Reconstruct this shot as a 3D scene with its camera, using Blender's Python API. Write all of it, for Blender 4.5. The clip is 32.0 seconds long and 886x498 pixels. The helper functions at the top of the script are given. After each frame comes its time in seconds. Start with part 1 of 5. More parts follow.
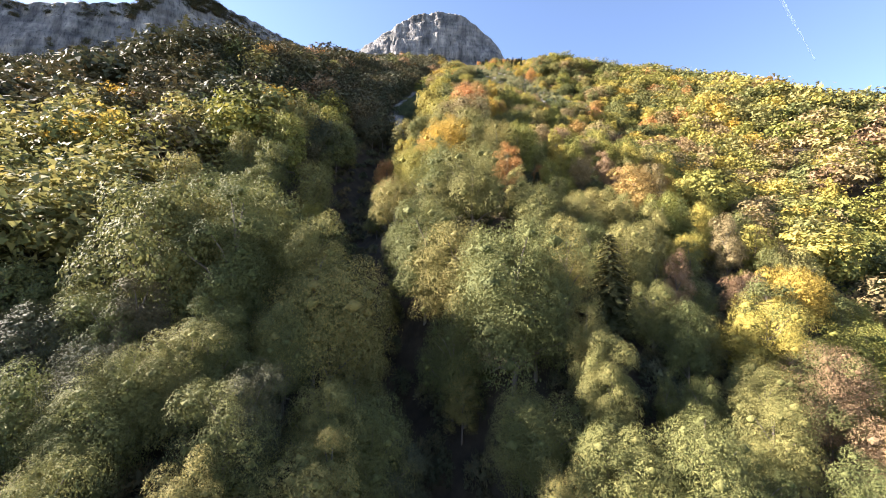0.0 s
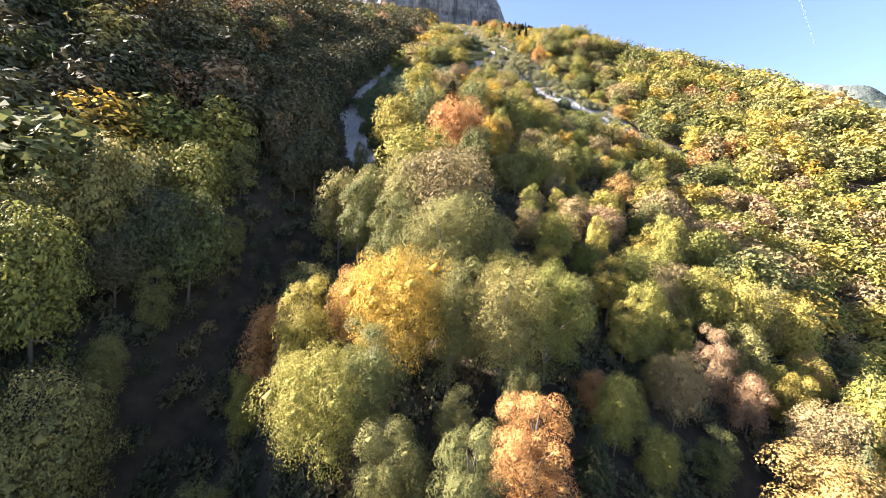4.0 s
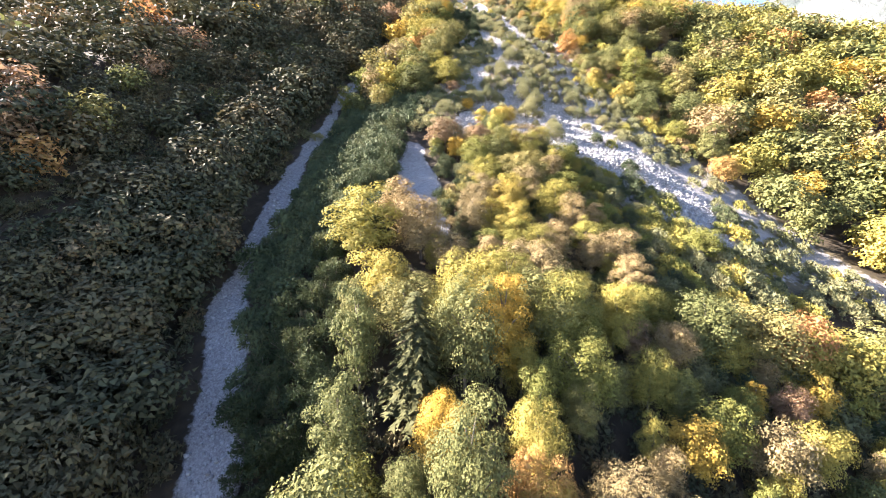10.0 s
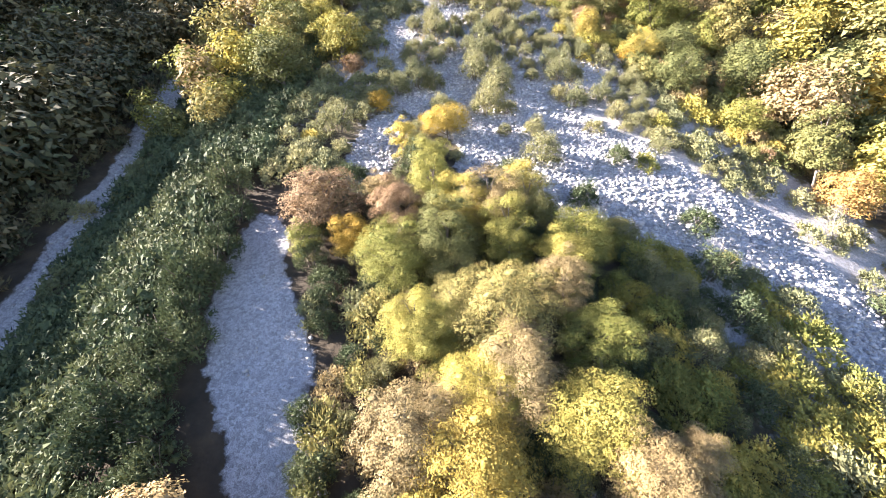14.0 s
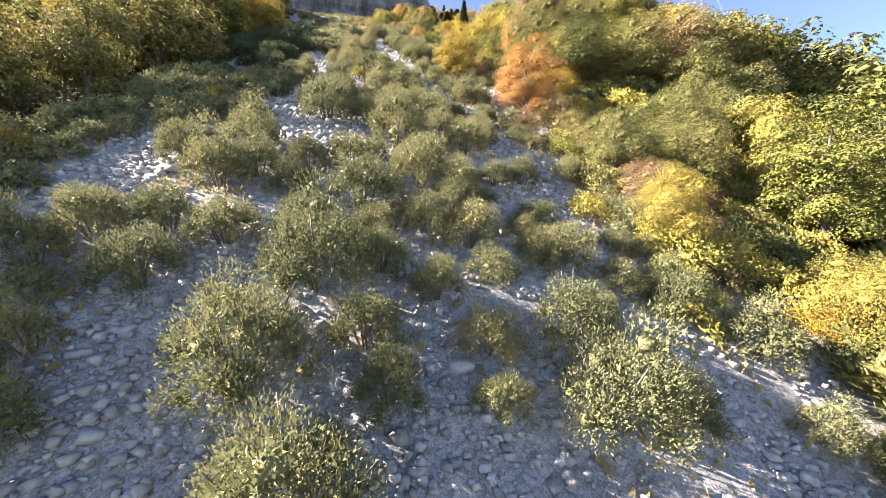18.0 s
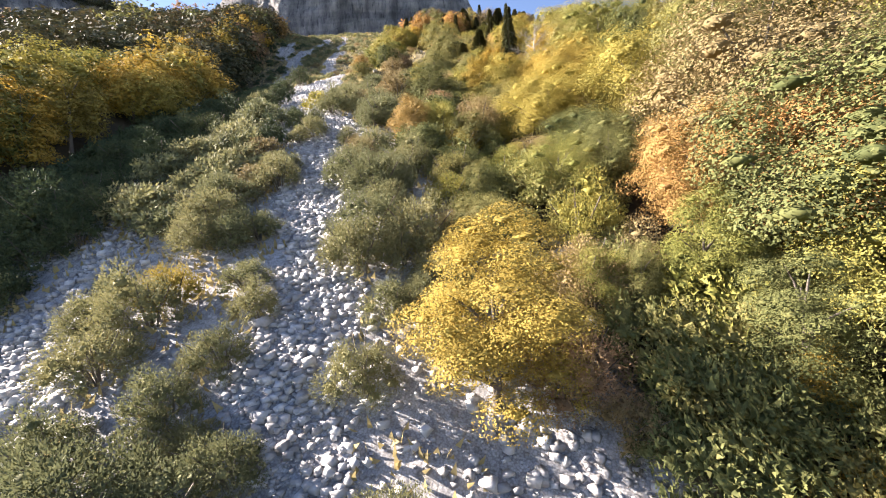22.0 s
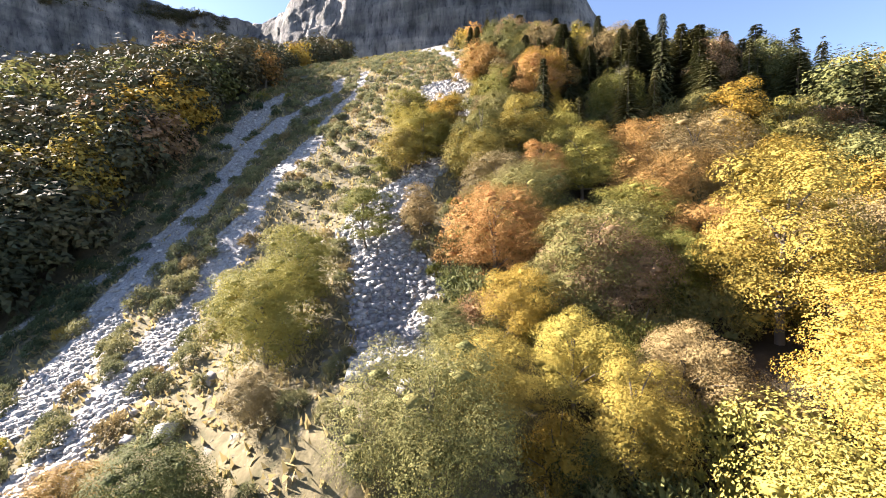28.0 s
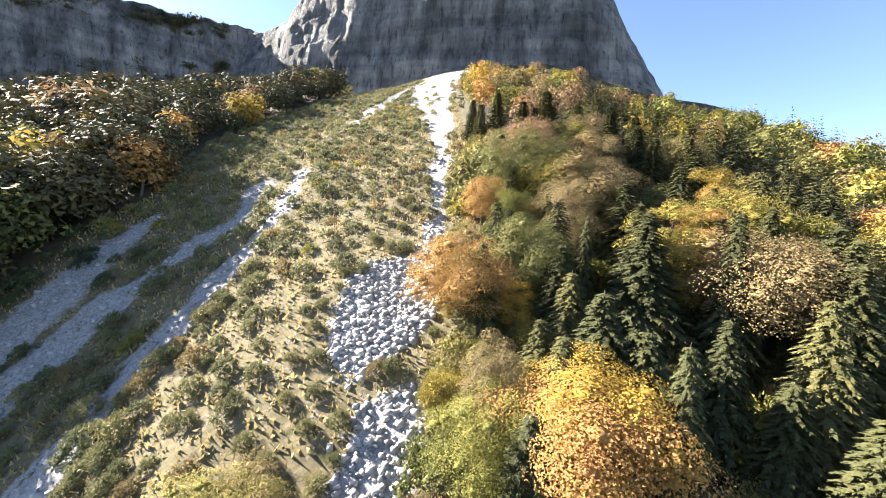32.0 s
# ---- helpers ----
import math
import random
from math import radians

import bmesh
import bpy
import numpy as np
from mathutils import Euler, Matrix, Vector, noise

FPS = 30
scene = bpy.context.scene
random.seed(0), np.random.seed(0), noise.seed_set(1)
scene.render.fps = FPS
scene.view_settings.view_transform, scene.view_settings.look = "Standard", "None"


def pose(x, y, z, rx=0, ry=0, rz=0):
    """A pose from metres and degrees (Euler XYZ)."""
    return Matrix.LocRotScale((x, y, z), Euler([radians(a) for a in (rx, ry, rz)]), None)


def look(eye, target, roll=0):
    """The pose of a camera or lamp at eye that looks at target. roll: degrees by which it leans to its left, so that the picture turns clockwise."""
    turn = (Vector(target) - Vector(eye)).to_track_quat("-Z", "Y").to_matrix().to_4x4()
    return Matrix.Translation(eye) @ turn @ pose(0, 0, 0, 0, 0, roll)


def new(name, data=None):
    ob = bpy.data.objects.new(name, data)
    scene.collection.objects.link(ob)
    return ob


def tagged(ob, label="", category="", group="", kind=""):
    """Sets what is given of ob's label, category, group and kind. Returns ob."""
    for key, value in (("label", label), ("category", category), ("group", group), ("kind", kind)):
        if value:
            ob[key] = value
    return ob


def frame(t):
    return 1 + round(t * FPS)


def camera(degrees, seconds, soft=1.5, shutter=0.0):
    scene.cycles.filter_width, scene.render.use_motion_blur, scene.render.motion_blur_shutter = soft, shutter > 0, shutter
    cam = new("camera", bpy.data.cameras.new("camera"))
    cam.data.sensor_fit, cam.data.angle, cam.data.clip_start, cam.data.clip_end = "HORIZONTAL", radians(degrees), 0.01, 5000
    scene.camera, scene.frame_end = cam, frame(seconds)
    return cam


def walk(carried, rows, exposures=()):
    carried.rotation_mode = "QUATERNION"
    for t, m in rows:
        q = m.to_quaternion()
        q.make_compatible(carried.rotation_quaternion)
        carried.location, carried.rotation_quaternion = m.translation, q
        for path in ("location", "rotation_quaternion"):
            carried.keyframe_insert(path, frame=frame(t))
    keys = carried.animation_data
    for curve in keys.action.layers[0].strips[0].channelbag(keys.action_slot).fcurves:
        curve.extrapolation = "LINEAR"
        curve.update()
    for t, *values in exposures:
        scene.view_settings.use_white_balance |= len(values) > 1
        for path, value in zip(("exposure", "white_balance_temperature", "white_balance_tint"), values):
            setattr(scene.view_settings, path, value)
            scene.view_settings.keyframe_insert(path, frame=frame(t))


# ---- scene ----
cam = camera(97.7, 32.0, soft=1.0)
PATH = [
    (0, (0.65, -0.69, -0.84), (-0.14, 49.19, 2.41), 0.66),
    (0.5, (1.10, 5.87, 5.16), (0.64, 55.73, 8.82), 0.33),
    (1, (1.45, 11.79, 11.06), (1.44, 61.62, 15.16), -0.01),
    (1.5, (1.81, 16.45, 15.89), (2.26, 66.21, 20.74), -0.49),
    (2, (2.67, 22.46, 21.13), (3.50, 72.24, 25.72), -1.05),
    (2.5, (2.18, 27.66, 24.30), (3.63, 77.62, 25.64), -2.36),
    (4.5, (2.61, 51.57, 41.05), (4.82, 101.48, 39.09), 5.83),
    (5, (2.65, 57.78, 46.92), (4.90, 107.73, 46.03), 5.21),
    (5.5, (3.09, 64.04, 53.31), (5.44, 113.99, 53.20), 4.71),
    (6, (3.88, 70.18, 59.40), (6.24, 120.12, 59.86), 3.85),
    (6.5, (4.77, 75.98, 65.11), (7.18, 125.92, 66.11), 3.22),
    (7, (5.34, 81.62, 70.44), (7.97, 131.53, 71.99), 2.54),
    (7.5, (6.22, 87.15, 75.70), (8.87, 137.04, 77.71), 2.96),
    (8, (7.14, 92.51, 80.23), (9.72, 142.44, 81.24), 5.04),
    (8.5, (7.73, 97.48, 83.92), (10.74, 147.35, 81.85), 3.66),
    (9, (8.00, 102.33, 87.22), (10.22, 152.13, 83.28), 2.25),
    (9.5, (8.45, 107.37, 89.88), (9.57, 156.95, 83.54), 1.39),
    (10, (9.08, 112.81, 92.72), (9.51, 162.05, 84.05), 0.00),
    (10.5, (10.02, 118.29, 95.73), (10.29, 167.11, 84.96), -1.20),
    (11, (11.48, 124.30, 98.42), (11.87, 172.70, 85.87), -1.71),
    (11.5, (12.78, 130.54, 100.90), (13.48, 178.42, 86.50), -1.99),
    (12, (13.88, 137.38, 103.63), (15.13, 184.75, 87.68), -2.25),
    (12.5, (15.05, 144.38, 106.01), (16.98, 191.35, 88.99), -2.90),
    (13, (16.18, 151.07, 108.04), (18.88, 197.97, 90.89), -3.68),
    (13.5, (18.08, 159.06, 110.19), (20.98, 206.19, 93.75), -5.16),
    (14, (19.93, 167.48, 111.84), (23.90, 214.85, 96.32), -6.32),
    (14.5, (21.24, 175.48, 113.96), (26.77, 222.76, 98.66), -7.26),
    (16.5, (33.06, 208.48, 114.27), (42.59, 257.49, 111.48), -3.94),
    (17, (36.38, 216.00, 117.74), (45.49, 265.13, 115.96), -1.35),
    (17.5, (39.39, 223.33, 121.58), (48.04, 272.57, 120.41), -0.59),
    (18, (41.85, 229.81, 125.08), (49.61, 279.20, 124.52), 1.06),
    (18.5, (43.93, 235.80, 128.70), (48.89, 285.56, 128.61), 5.12),
    (19, (45.16, 241.77, 132.25), (47.11, 291.73, 132.68), 4.84),
    (19.5, (46.08, 248.82, 136.30), (46.51, 298.78, 138.31), 3.07),
    (20, (47.04, 255.00, 140.53), (47.23, 304.87, 144.18), 2.14),
    (20.5, (48.14, 261.61, 145.42), (48.22, 311.44, 149.45), 1.22),
    (21, (49.23, 266.19, 150.34), (49.85, 316.09, 153.42), 0.30),
    (21.5, (50.07, 271.14, 154.62), (50.92, 321.13, 155.48), -1.16),
    (22, (51.28, 277.34, 159.36), (51.97, 327.31, 157.93), -2.33),
    (22.5, (52.49, 283.91, 164.14), (52.49, 333.86, 162.00), -2.23),
    (23, (53.49, 290.04, 168.89), (52.20, 339.98, 166.82), -2.02),
    (23.5, (54.07, 296.04, 173.65), (51.83, 345.97, 172.32), -1.83),
    (24, (54.33, 301.45, 178.66), (51.35, 351.36, 178.21), -1.87),
    (24.5, (54.74, 306.45, 183.31), (51.35, 356.34, 183.37), -1.58),
    (25, (54.96, 311.33, 187.90), (51.07, 361.18, 187.92), -0.88),
    (25.5, (55.60, 315.01, 191.66), (50.63, 364.75, 190.44), -0.86),
    (27.5, (57.34, 337.10, 202.74), (47.78, 386.05, 199.25), -0.62),
    (28, (57.66, 344.56, 207.83), (47.34, 393.32, 203.91), -0.45),
    (28.5, (57.64, 350.62, 212.35), (47.16, 399.34, 208.32), -0.33),
    (29, (57.94, 356.45, 216.77), (47.07, 405.09, 212.78), -0.79),
    (29.5, (57.97, 363.01, 221.33), (46.85, 411.62, 217.68), -1.46),
    (30, (57.88, 368.65, 225.18), (46.47, 417.22, 221.95), -0.75),
    (30.5, (57.65, 374.11, 229.41), (45.66, 422.52, 225.87), 0.91),
    (31, (57.06, 378.43, 233.12), (44.98, 426.82, 229.51), 2.35),
    (31.5, (56.45, 382.14, 236.96), (44.80, 430.65, 233.62), 2.70),
    (32, (55.73, 387.22, 241.69), (43.93, 435.67, 238.00), 2.95),
]
walk(cam, [(t, look(eye, target, roll)) for t, eye, target, roll in PATH], [(0, 3.2, 6600, 17), (2, 3.15, 6600, 15), (5, 3.5, 6600, 20), (8, 3.36, 6500, 19), (11, 3.72, 6500, 22), (14, 3.68, 6400, 21), (17, 3.05, 6700, 17), (19, 3.25, 6800, 16), (21, 2.95, 6700, 18), (23, 2.92, 6600, 18), (25, 2.75, 6500, 18), (28, 2.95, 6700, 17), (30, 3.05, 6600, 16), (32, 3.0, 6500, 12)])

# ---- light ----
SUN_LEFT, SUN_UP = 78.0, 28.5        # degrees: to the left of +y, and above the horizon
world = bpy.data.worlds.new("sky")
scene.world = world
world.use_nodes = True
wn = world.node_tree
sky = wn.nodes.new("ShaderNodeTexSky")
sky.sky_type = "NISHITA"
sky.sun_disc = False
sky.sun_elevation = radians(SUN_UP)
sky.sun_rotation = radians(-SUN_LEFT)
sky.altitude = 700.0
sky.air_density, sky.dust_density, sky.ozone_density = 0.72, 0.3, 1.2
wn.links.new(sky.outputs[0], wn.nodes["Background"].inputs[0])
wn.nodes["Background"].inputs[1].default_value = 0.05
to_sun = Vector((-math.sin(radians(SUN_LEFT)) * math.cos(radians(SUN_UP)), math.cos(radians(SUN_LEFT)) * math.cos(radians(SUN_UP)), math.sin(radians(SUN_UP))))
sun_data = bpy.data.lights.new("sun", "SUN")
sun_data.energy, sun_data.angle, sun_data.color = 5.0, radians(0.55), (1.0, 0.93, 0.82)
sun = new("sun", sun_data)
sun.rotation_mode = "QUATERNION"
sun.rotation_quaternion = to_sun.to_track_quat("Z", "Y")
scene.view_settings.exposure = 3.2

# ---- materials ----
def material(name, rough=0.9):
    m = bpy.data.materials.new(name)
    m.use_nodes = True
    p = m.node_tree.nodes["Principled BSDF"]
    p.inputs["Roughness"].default_value = rough
    p.inputs["Specular IOR Level"].default_value = 0.25
    return m, m.node_tree.nodes, m.node_tree.links, p


def ramp(nodes, stops, interpolation="LINEAR"):
    r = nodes.new("ShaderNodeValToRGB")
    r.color_ramp.interpolation = interpolation
    while len(r.color_ramp.elements) < len(stops):
        r.color_ramp.elements.new(0.5)
    for e, (at, c) in zip(r.color_ramp.elements, stops):
        e.position, e.color = at, (*c, 1)
    return r


def noise_node(nodes, links, scale, detail=4.0, space="Object", rough=0.6):
    co = nodes.new("ShaderNodeTexCoord")
    n = nodes.new("ShaderNodeTexNoise")
    n.inputs["Scale"].default_value, n.inputs["Detail"].default_value, n.inputs["Roughness"].default_value = scale, detail, rough
    links.new(co.outputs[space], n.inputs["Vector"])
    return n


def mix(nodes, links, a, b, fac, kind="MIX"):
    x = nodes.new("ShaderNodeMix")
    x.data_type, x.blend_type = "RGBA", kind
    for value, slot in ((fac, 0), (a, 6), (b, 7)):
        if isinstance(value, (int, float)):
            x.inputs[slot].default_value = value
        elif isinstance(value, tuple):
            x.inputs[slot].default_value = (*value, 1)
        else:
            links.new(value, x.inputs[slot])
    return x.outputs[2]


def bump_to(nodes, links, height, p, strength, distance):
    b = nodes.new("ShaderNodeBump")
    b.inputs["Strength"].default_value, b.inputs["Distance"].default_value = strength, distance
    links.new(height, b.inputs["Height"])
    links.new(b.outputs[0], p.inputs["Normal"])


def leaf_material(name, stops, glow=0.24):
    """Thin leaves: some light comes through. The tree's own tint comes from its random number, each spray's from its island."""
    m, nodes, links, p = material(name, 0.75)
    info, geo = nodes.new("ShaderNodeObjectInfo"), nodes.new("ShaderNodeNewGeometry")
    mulA = nodes.new("ShaderNodeMath")
    mulA.operation, mulA.inputs[1].default_value = "MULTIPLY_ADD", 0.62
    tint, add, fract = nodes.new("ShaderNodeAttribute"), nodes.new("ShaderNodeMath"), nodes.new("ShaderNodeMath")
    tint.attribute_name, add.operation, fract.operation = "tint", "ADD", "FRACT"
    links.new(info.outputs["Random"], add.inputs[0])
    links.new(tint.outputs["Fac"], add.inputs[1])
    links.new(add.outputs[0], fract.inputs[0])
    links.new(fract.outputs[0], mulA.inputs[0])
    mulB = nodes.new("ShaderNodeMath")
    mulB.operation, mulB.inputs[1].default_value = "MULTIPLY", 0.38
    links.new(geo.outputs["Random Per Island"], mulB.inputs[0])
    links.new(mulB.outputs[0], mulA.inputs[2])
    r = ramp(nodes, stops)
    links.new(mulA.outputs[0], r.inputs[0])
    n = noise_node(nodes, links, 0.45, 3.0)
    tone = ramp(nodes, [(0.3, (0.62, 0.62, 0.6)), (0.7, (1.18, 1.14, 1.0))])
    links.new(n.outputs[0], tone.inputs[0])
    c = mix(nodes, links, r.outputs[0], tone.outputs[0], 1.0, "MULTIPLY")
    links.new(c, p.inputs["Base Color"])
    p.inputs["Specular IOR Level"].default_value = 0.12
    t = nodes.new("ShaderNodeBsdfTranslucent")
    links.new(c, t.inputs[0])
    s = nodes.new("ShaderNodeMixShader")
    s.inputs[0].default_value = glow
    links.new(p.outputs[0], s.inputs[1])
    links.new(t.outputs[0], s.inputs[2])
    links.new(s.outputs[0], nodes["Material Output"].inputs[0])
    return m


LEAF = {
    "green": leaf_material("leaf_green", [(0.05, (0.086, 0.104, 0.042)), (0.4, (0.148, 0.155, 0.060)), (0.75, (0.230, 0.208, 0.080)), (1.0, (0.340, 0.275, 0.100))]),
    "lime": leaf_material("leaf_lime", [(0.05, (0.125, 0.145, 0.042)), (0.35, (0.220, 0.215, 0.060)), (0.65, (0.310, 0.272, 0.072)), (1.0, (0.455, 0.350, 0.090))]),
    "gold": leaf_material("leaf_gold", [(0.05, (0.210, 0.195, 0.062)), (0.3, (0.330, 0.260, 0.066)), (0.65, (0.420, 0.292, 0.064)), (1.0, (0.480, 0.305, 0.056))]),
    "orange": leaf_material("leaf_orange", [(0.05, (0.270, 0.205, 0.080)), (0.35, (0.385, 0.245, 0.088)), (0.7, (0.440, 0.232, 0.094)), (1.0, (0.465, 0.208, 0.100))]),
    "russet": leaf_material("leaf_russet", [(0.05, (0.220, 0.160, 0.098)), (0.5, (0.285, 0.190, 0.116)), (1.0, (0.350, 0.212, 0.128))]),
    "tan": leaf_material("leaf_tan", [(0.05, (0.190, 0.155, 0.084)), (0.5, (0.265, 0.205, 0.105)), (1.0, (0.335, 0.245, 0.125))]),
}
LEAF.update({
    # Dark green with little glow: the left slope's shade put into the leaf colour.
    "dull": leaf_material("leaf_dull_shade", [(0.05, (0.050, 0.062, 0.038)), (0.5, (0.088, 0.086, 0.049)), (0.85, (0.132, 0.110, 0.062)), (1.0, (0.215, 0.140, 0.070))], 0.08),
    "shrub": leaf_material("leaf_shrub", [(0.05, (0.122, 0.136, 0.074)), (0.5, (0.190, 0.192, 0.100)), (1.0, (0.285, 0.260, 0.130))]),
    "alder": leaf_material("leaf_alder", [(0.05, (0.046, 0.066, 0.036)), (0.6, (0.078, 0.098, 0.050)), (1.0, (0.132, 0.140, 0.068))], 0.12),
    "needle": leaf_material("needles", [(0.05, (0.050, 0.058, 0.030)), (0.6, (0.094, 0.098, 0.044)), (1.0, (0.175, 0.155, 0.062))], 0.12),
    "straw": leaf_material("dry_grass", [(0.05, (0.290, 0.239, 0.123)), (0.5, (0.400, 0.330, 0.174)), (1.0, (0.480, 0.400, 0.217))], 0.3),
})


def bark_material():
    m, nodes, links, p = material("bark", 0.95)
    n = noise_node(nodes, links, 3.0, 6.0)
    r = ramp(nodes, [(0.3, (0.07, 0.055, 0.042)), (0.55, (0.14, 0.12, 0.10)), (0.8, (0.25, 0.23, 0.20))])
    links.new(n.outputs[0], r.inputs[0])
    links.new(r.outputs[0], p.inputs["Base Color"])
    bump_to(nodes, links, n.outputs[0], p, 0.6, 0.05)
    return m


def pale_wood_material():
    m, nodes, links, p = material("dead_wood", 0.9)
    n = noise_node(nodes, links, 5.0, 5.0)
    r = ramp(nodes, [(0.3, (0.14, 0.125, 0.11)), (0.7, (0.27, 0.25, 0.225))])
    links.new(n.outputs[0], r.inputs[0])
    links.new(r.outputs[0], p.inputs["Base Color"])
    return m


def stone_material():
    """Broken limestone: pale grey, each block with its own tone, dusty and faintly stained."""
    m, nodes, links, p = material("limestone_block", 0.95)
    geo, info = nodes.new("ShaderNodeNewGeometry"), nodes.new("ShaderNodeObjectInfo")
    add = nodes.new("ShaderNodeMath")
    add.operation = "ADD"
    links.new(geo.outputs["Random Per Island"], add.inputs[0])
    links.new(info.outputs["Random"], add.inputs[1])
    fr = nodes.new("ShaderNodeMath")
    fr.operation = "FRACT"
    links.new(add.outputs[0], fr.inputs[0])
    r = ramp(nodes, [(0.0, (0.25, 0.244, 0.246)), (0.5, (0.35, 0.343, 0.344)), (1.0, (0.48, 0.472, 0.468))])
    links.new(fr.outputs[0], r.inputs[0])
    n = noise_node(nodes, links, 2.2, 6.0)
    tone = ramp(nodes, [(0.3, (0.7, 0.68, 0.64)), (0.65, (1.05, 1.05, 1.05))])
    links.new(n.outputs[0], tone.inputs[0])
    links.new(mix(nodes, links, r.outputs[0], tone.outputs[0], 1.0, "MULTIPLY"), p.inputs["Base Color"])
    bump_to(nodes, links, n.outputs[0], p, 0.5, 0.08)
    return m


def ground_material():
    """Gravel where the scree lies, leaf litter and dry grass elsewhere; the plan's cover is stored on the vertices."""
    m, nodes, links, p = material("hillside", 0.97)
    at = nodes.new("ShaderNodeAttribute")
    at.attribute_name = "scree"
    at2 = nodes.new("ShaderNodeAttribute")
    at2.attribute_name = "grass"
    co = nodes.new("ShaderNodeTexCoord")
    v = nodes.new("ShaderNodeTexVoronoi")
    v.inputs["Scale"].default_value = 4.0
    links.new(co.outputs["Object"], v.inputs["Vector"])
    v2 = nodes.new("ShaderNodeTexVoronoi")
    v2.inputs["Scale"].default_value = 11.0
    links.new(co.outputs["Object"], v2.inputs["Vector"])
    sep = nodes.new("ShaderNodeSeparateColor")
    links.new(v.outputs["Color"], sep.inputs[0])
    gravel = ramp(nodes, [(0.0, (0.24, 0.234, 0.234)), (0.5, (0.32, 0.314, 0.314)), (1.0, (0.40, 0.393, 0.39))])
    links.new(sep.outputs[0], gravel.inputs[0])
    crack = ramp(nodes, [(0.0, (1.05, 1.05, 1.05)), (0.45, (0.9, 0.9, 0.9)), (0.75, (0.62, 0.60, 0.58))])
    links.new(v2.outputs["Distance"], crack.inputs[0])
    gravel_c = mix(nodes, links, gravel.outputs[0], crack.outputs[0], 1.0, "MULTIPLY")
    n = noise_node(nodes, links, 0.35, 8.0)
    soil = ramp(nodes, [(0.3, (0.022, 0.018, 0.012)), (0.5, (0.040, 0.031, 0.020)), (0.72, (0.07, 0.052, 0.030))])
    links.new(n.outputs[0], soil.inputs[0])
    n2 = noise_node(nodes, links, 1.3, 8.0)
    turf = ramp(nodes, [(0.3, (0.065, 0.062, 0.03)), (0.5, (0.12, 0.10, 0.055)), (0.75, (0.20, 0.165, 0.095))])
    links.new(n2.outputs[0], turf.inputs[0])
    base = mix(nodes, links, soil.outputs[0], turf.outputs[0], at2.outputs["Fac"])
    edge = nodes.new("ShaderNodeMath")
    edge.operation = "ADD"
    links.new(at.outputs["Fac"], edge.inputs[0])
    n3 = noise_node(nodes, links, 0.9, 6.0)
    sub = nodes.new("ShaderNodeMath")
    sub.operation, sub.inputs[1].default_value = "SUBTRACT", 0.5
    links.new(n3.outputs[0], sub.inputs[0])
    links.new(sub.outputs[0], edge.inputs[1])
    cut = ramp(nodes, [(0.38, (0, 0, 0)), (0.58, (1, 1, 1))])
    links.new(edge.outputs[0], cut.inputs[0])
    links.new(mix(nodes, links, base, gravel_c, cut.outputs[0]), p.inputs["Base Color"])
    grit = nodes.new("ShaderNodeMath")
    grit.operation = "MULTIPLY"
    links.new(sep.outputs[1], grit.inputs[0])
    links.new(cut.outputs[0], grit.inputs[1])
    lumps = nodes.new("ShaderNodeMath")
    lumps.operation = "MULTIPLY_ADD"
    lumps.inputs[1].default_value = 0.7
    links.new(n2.outputs[0], lumps.inputs[0])
    links.new(grit.outputs[0], lumps.inputs[2])
    bump_to(nodes, links, lumps.outputs[0], p, 0.8, 0.22)
    return m


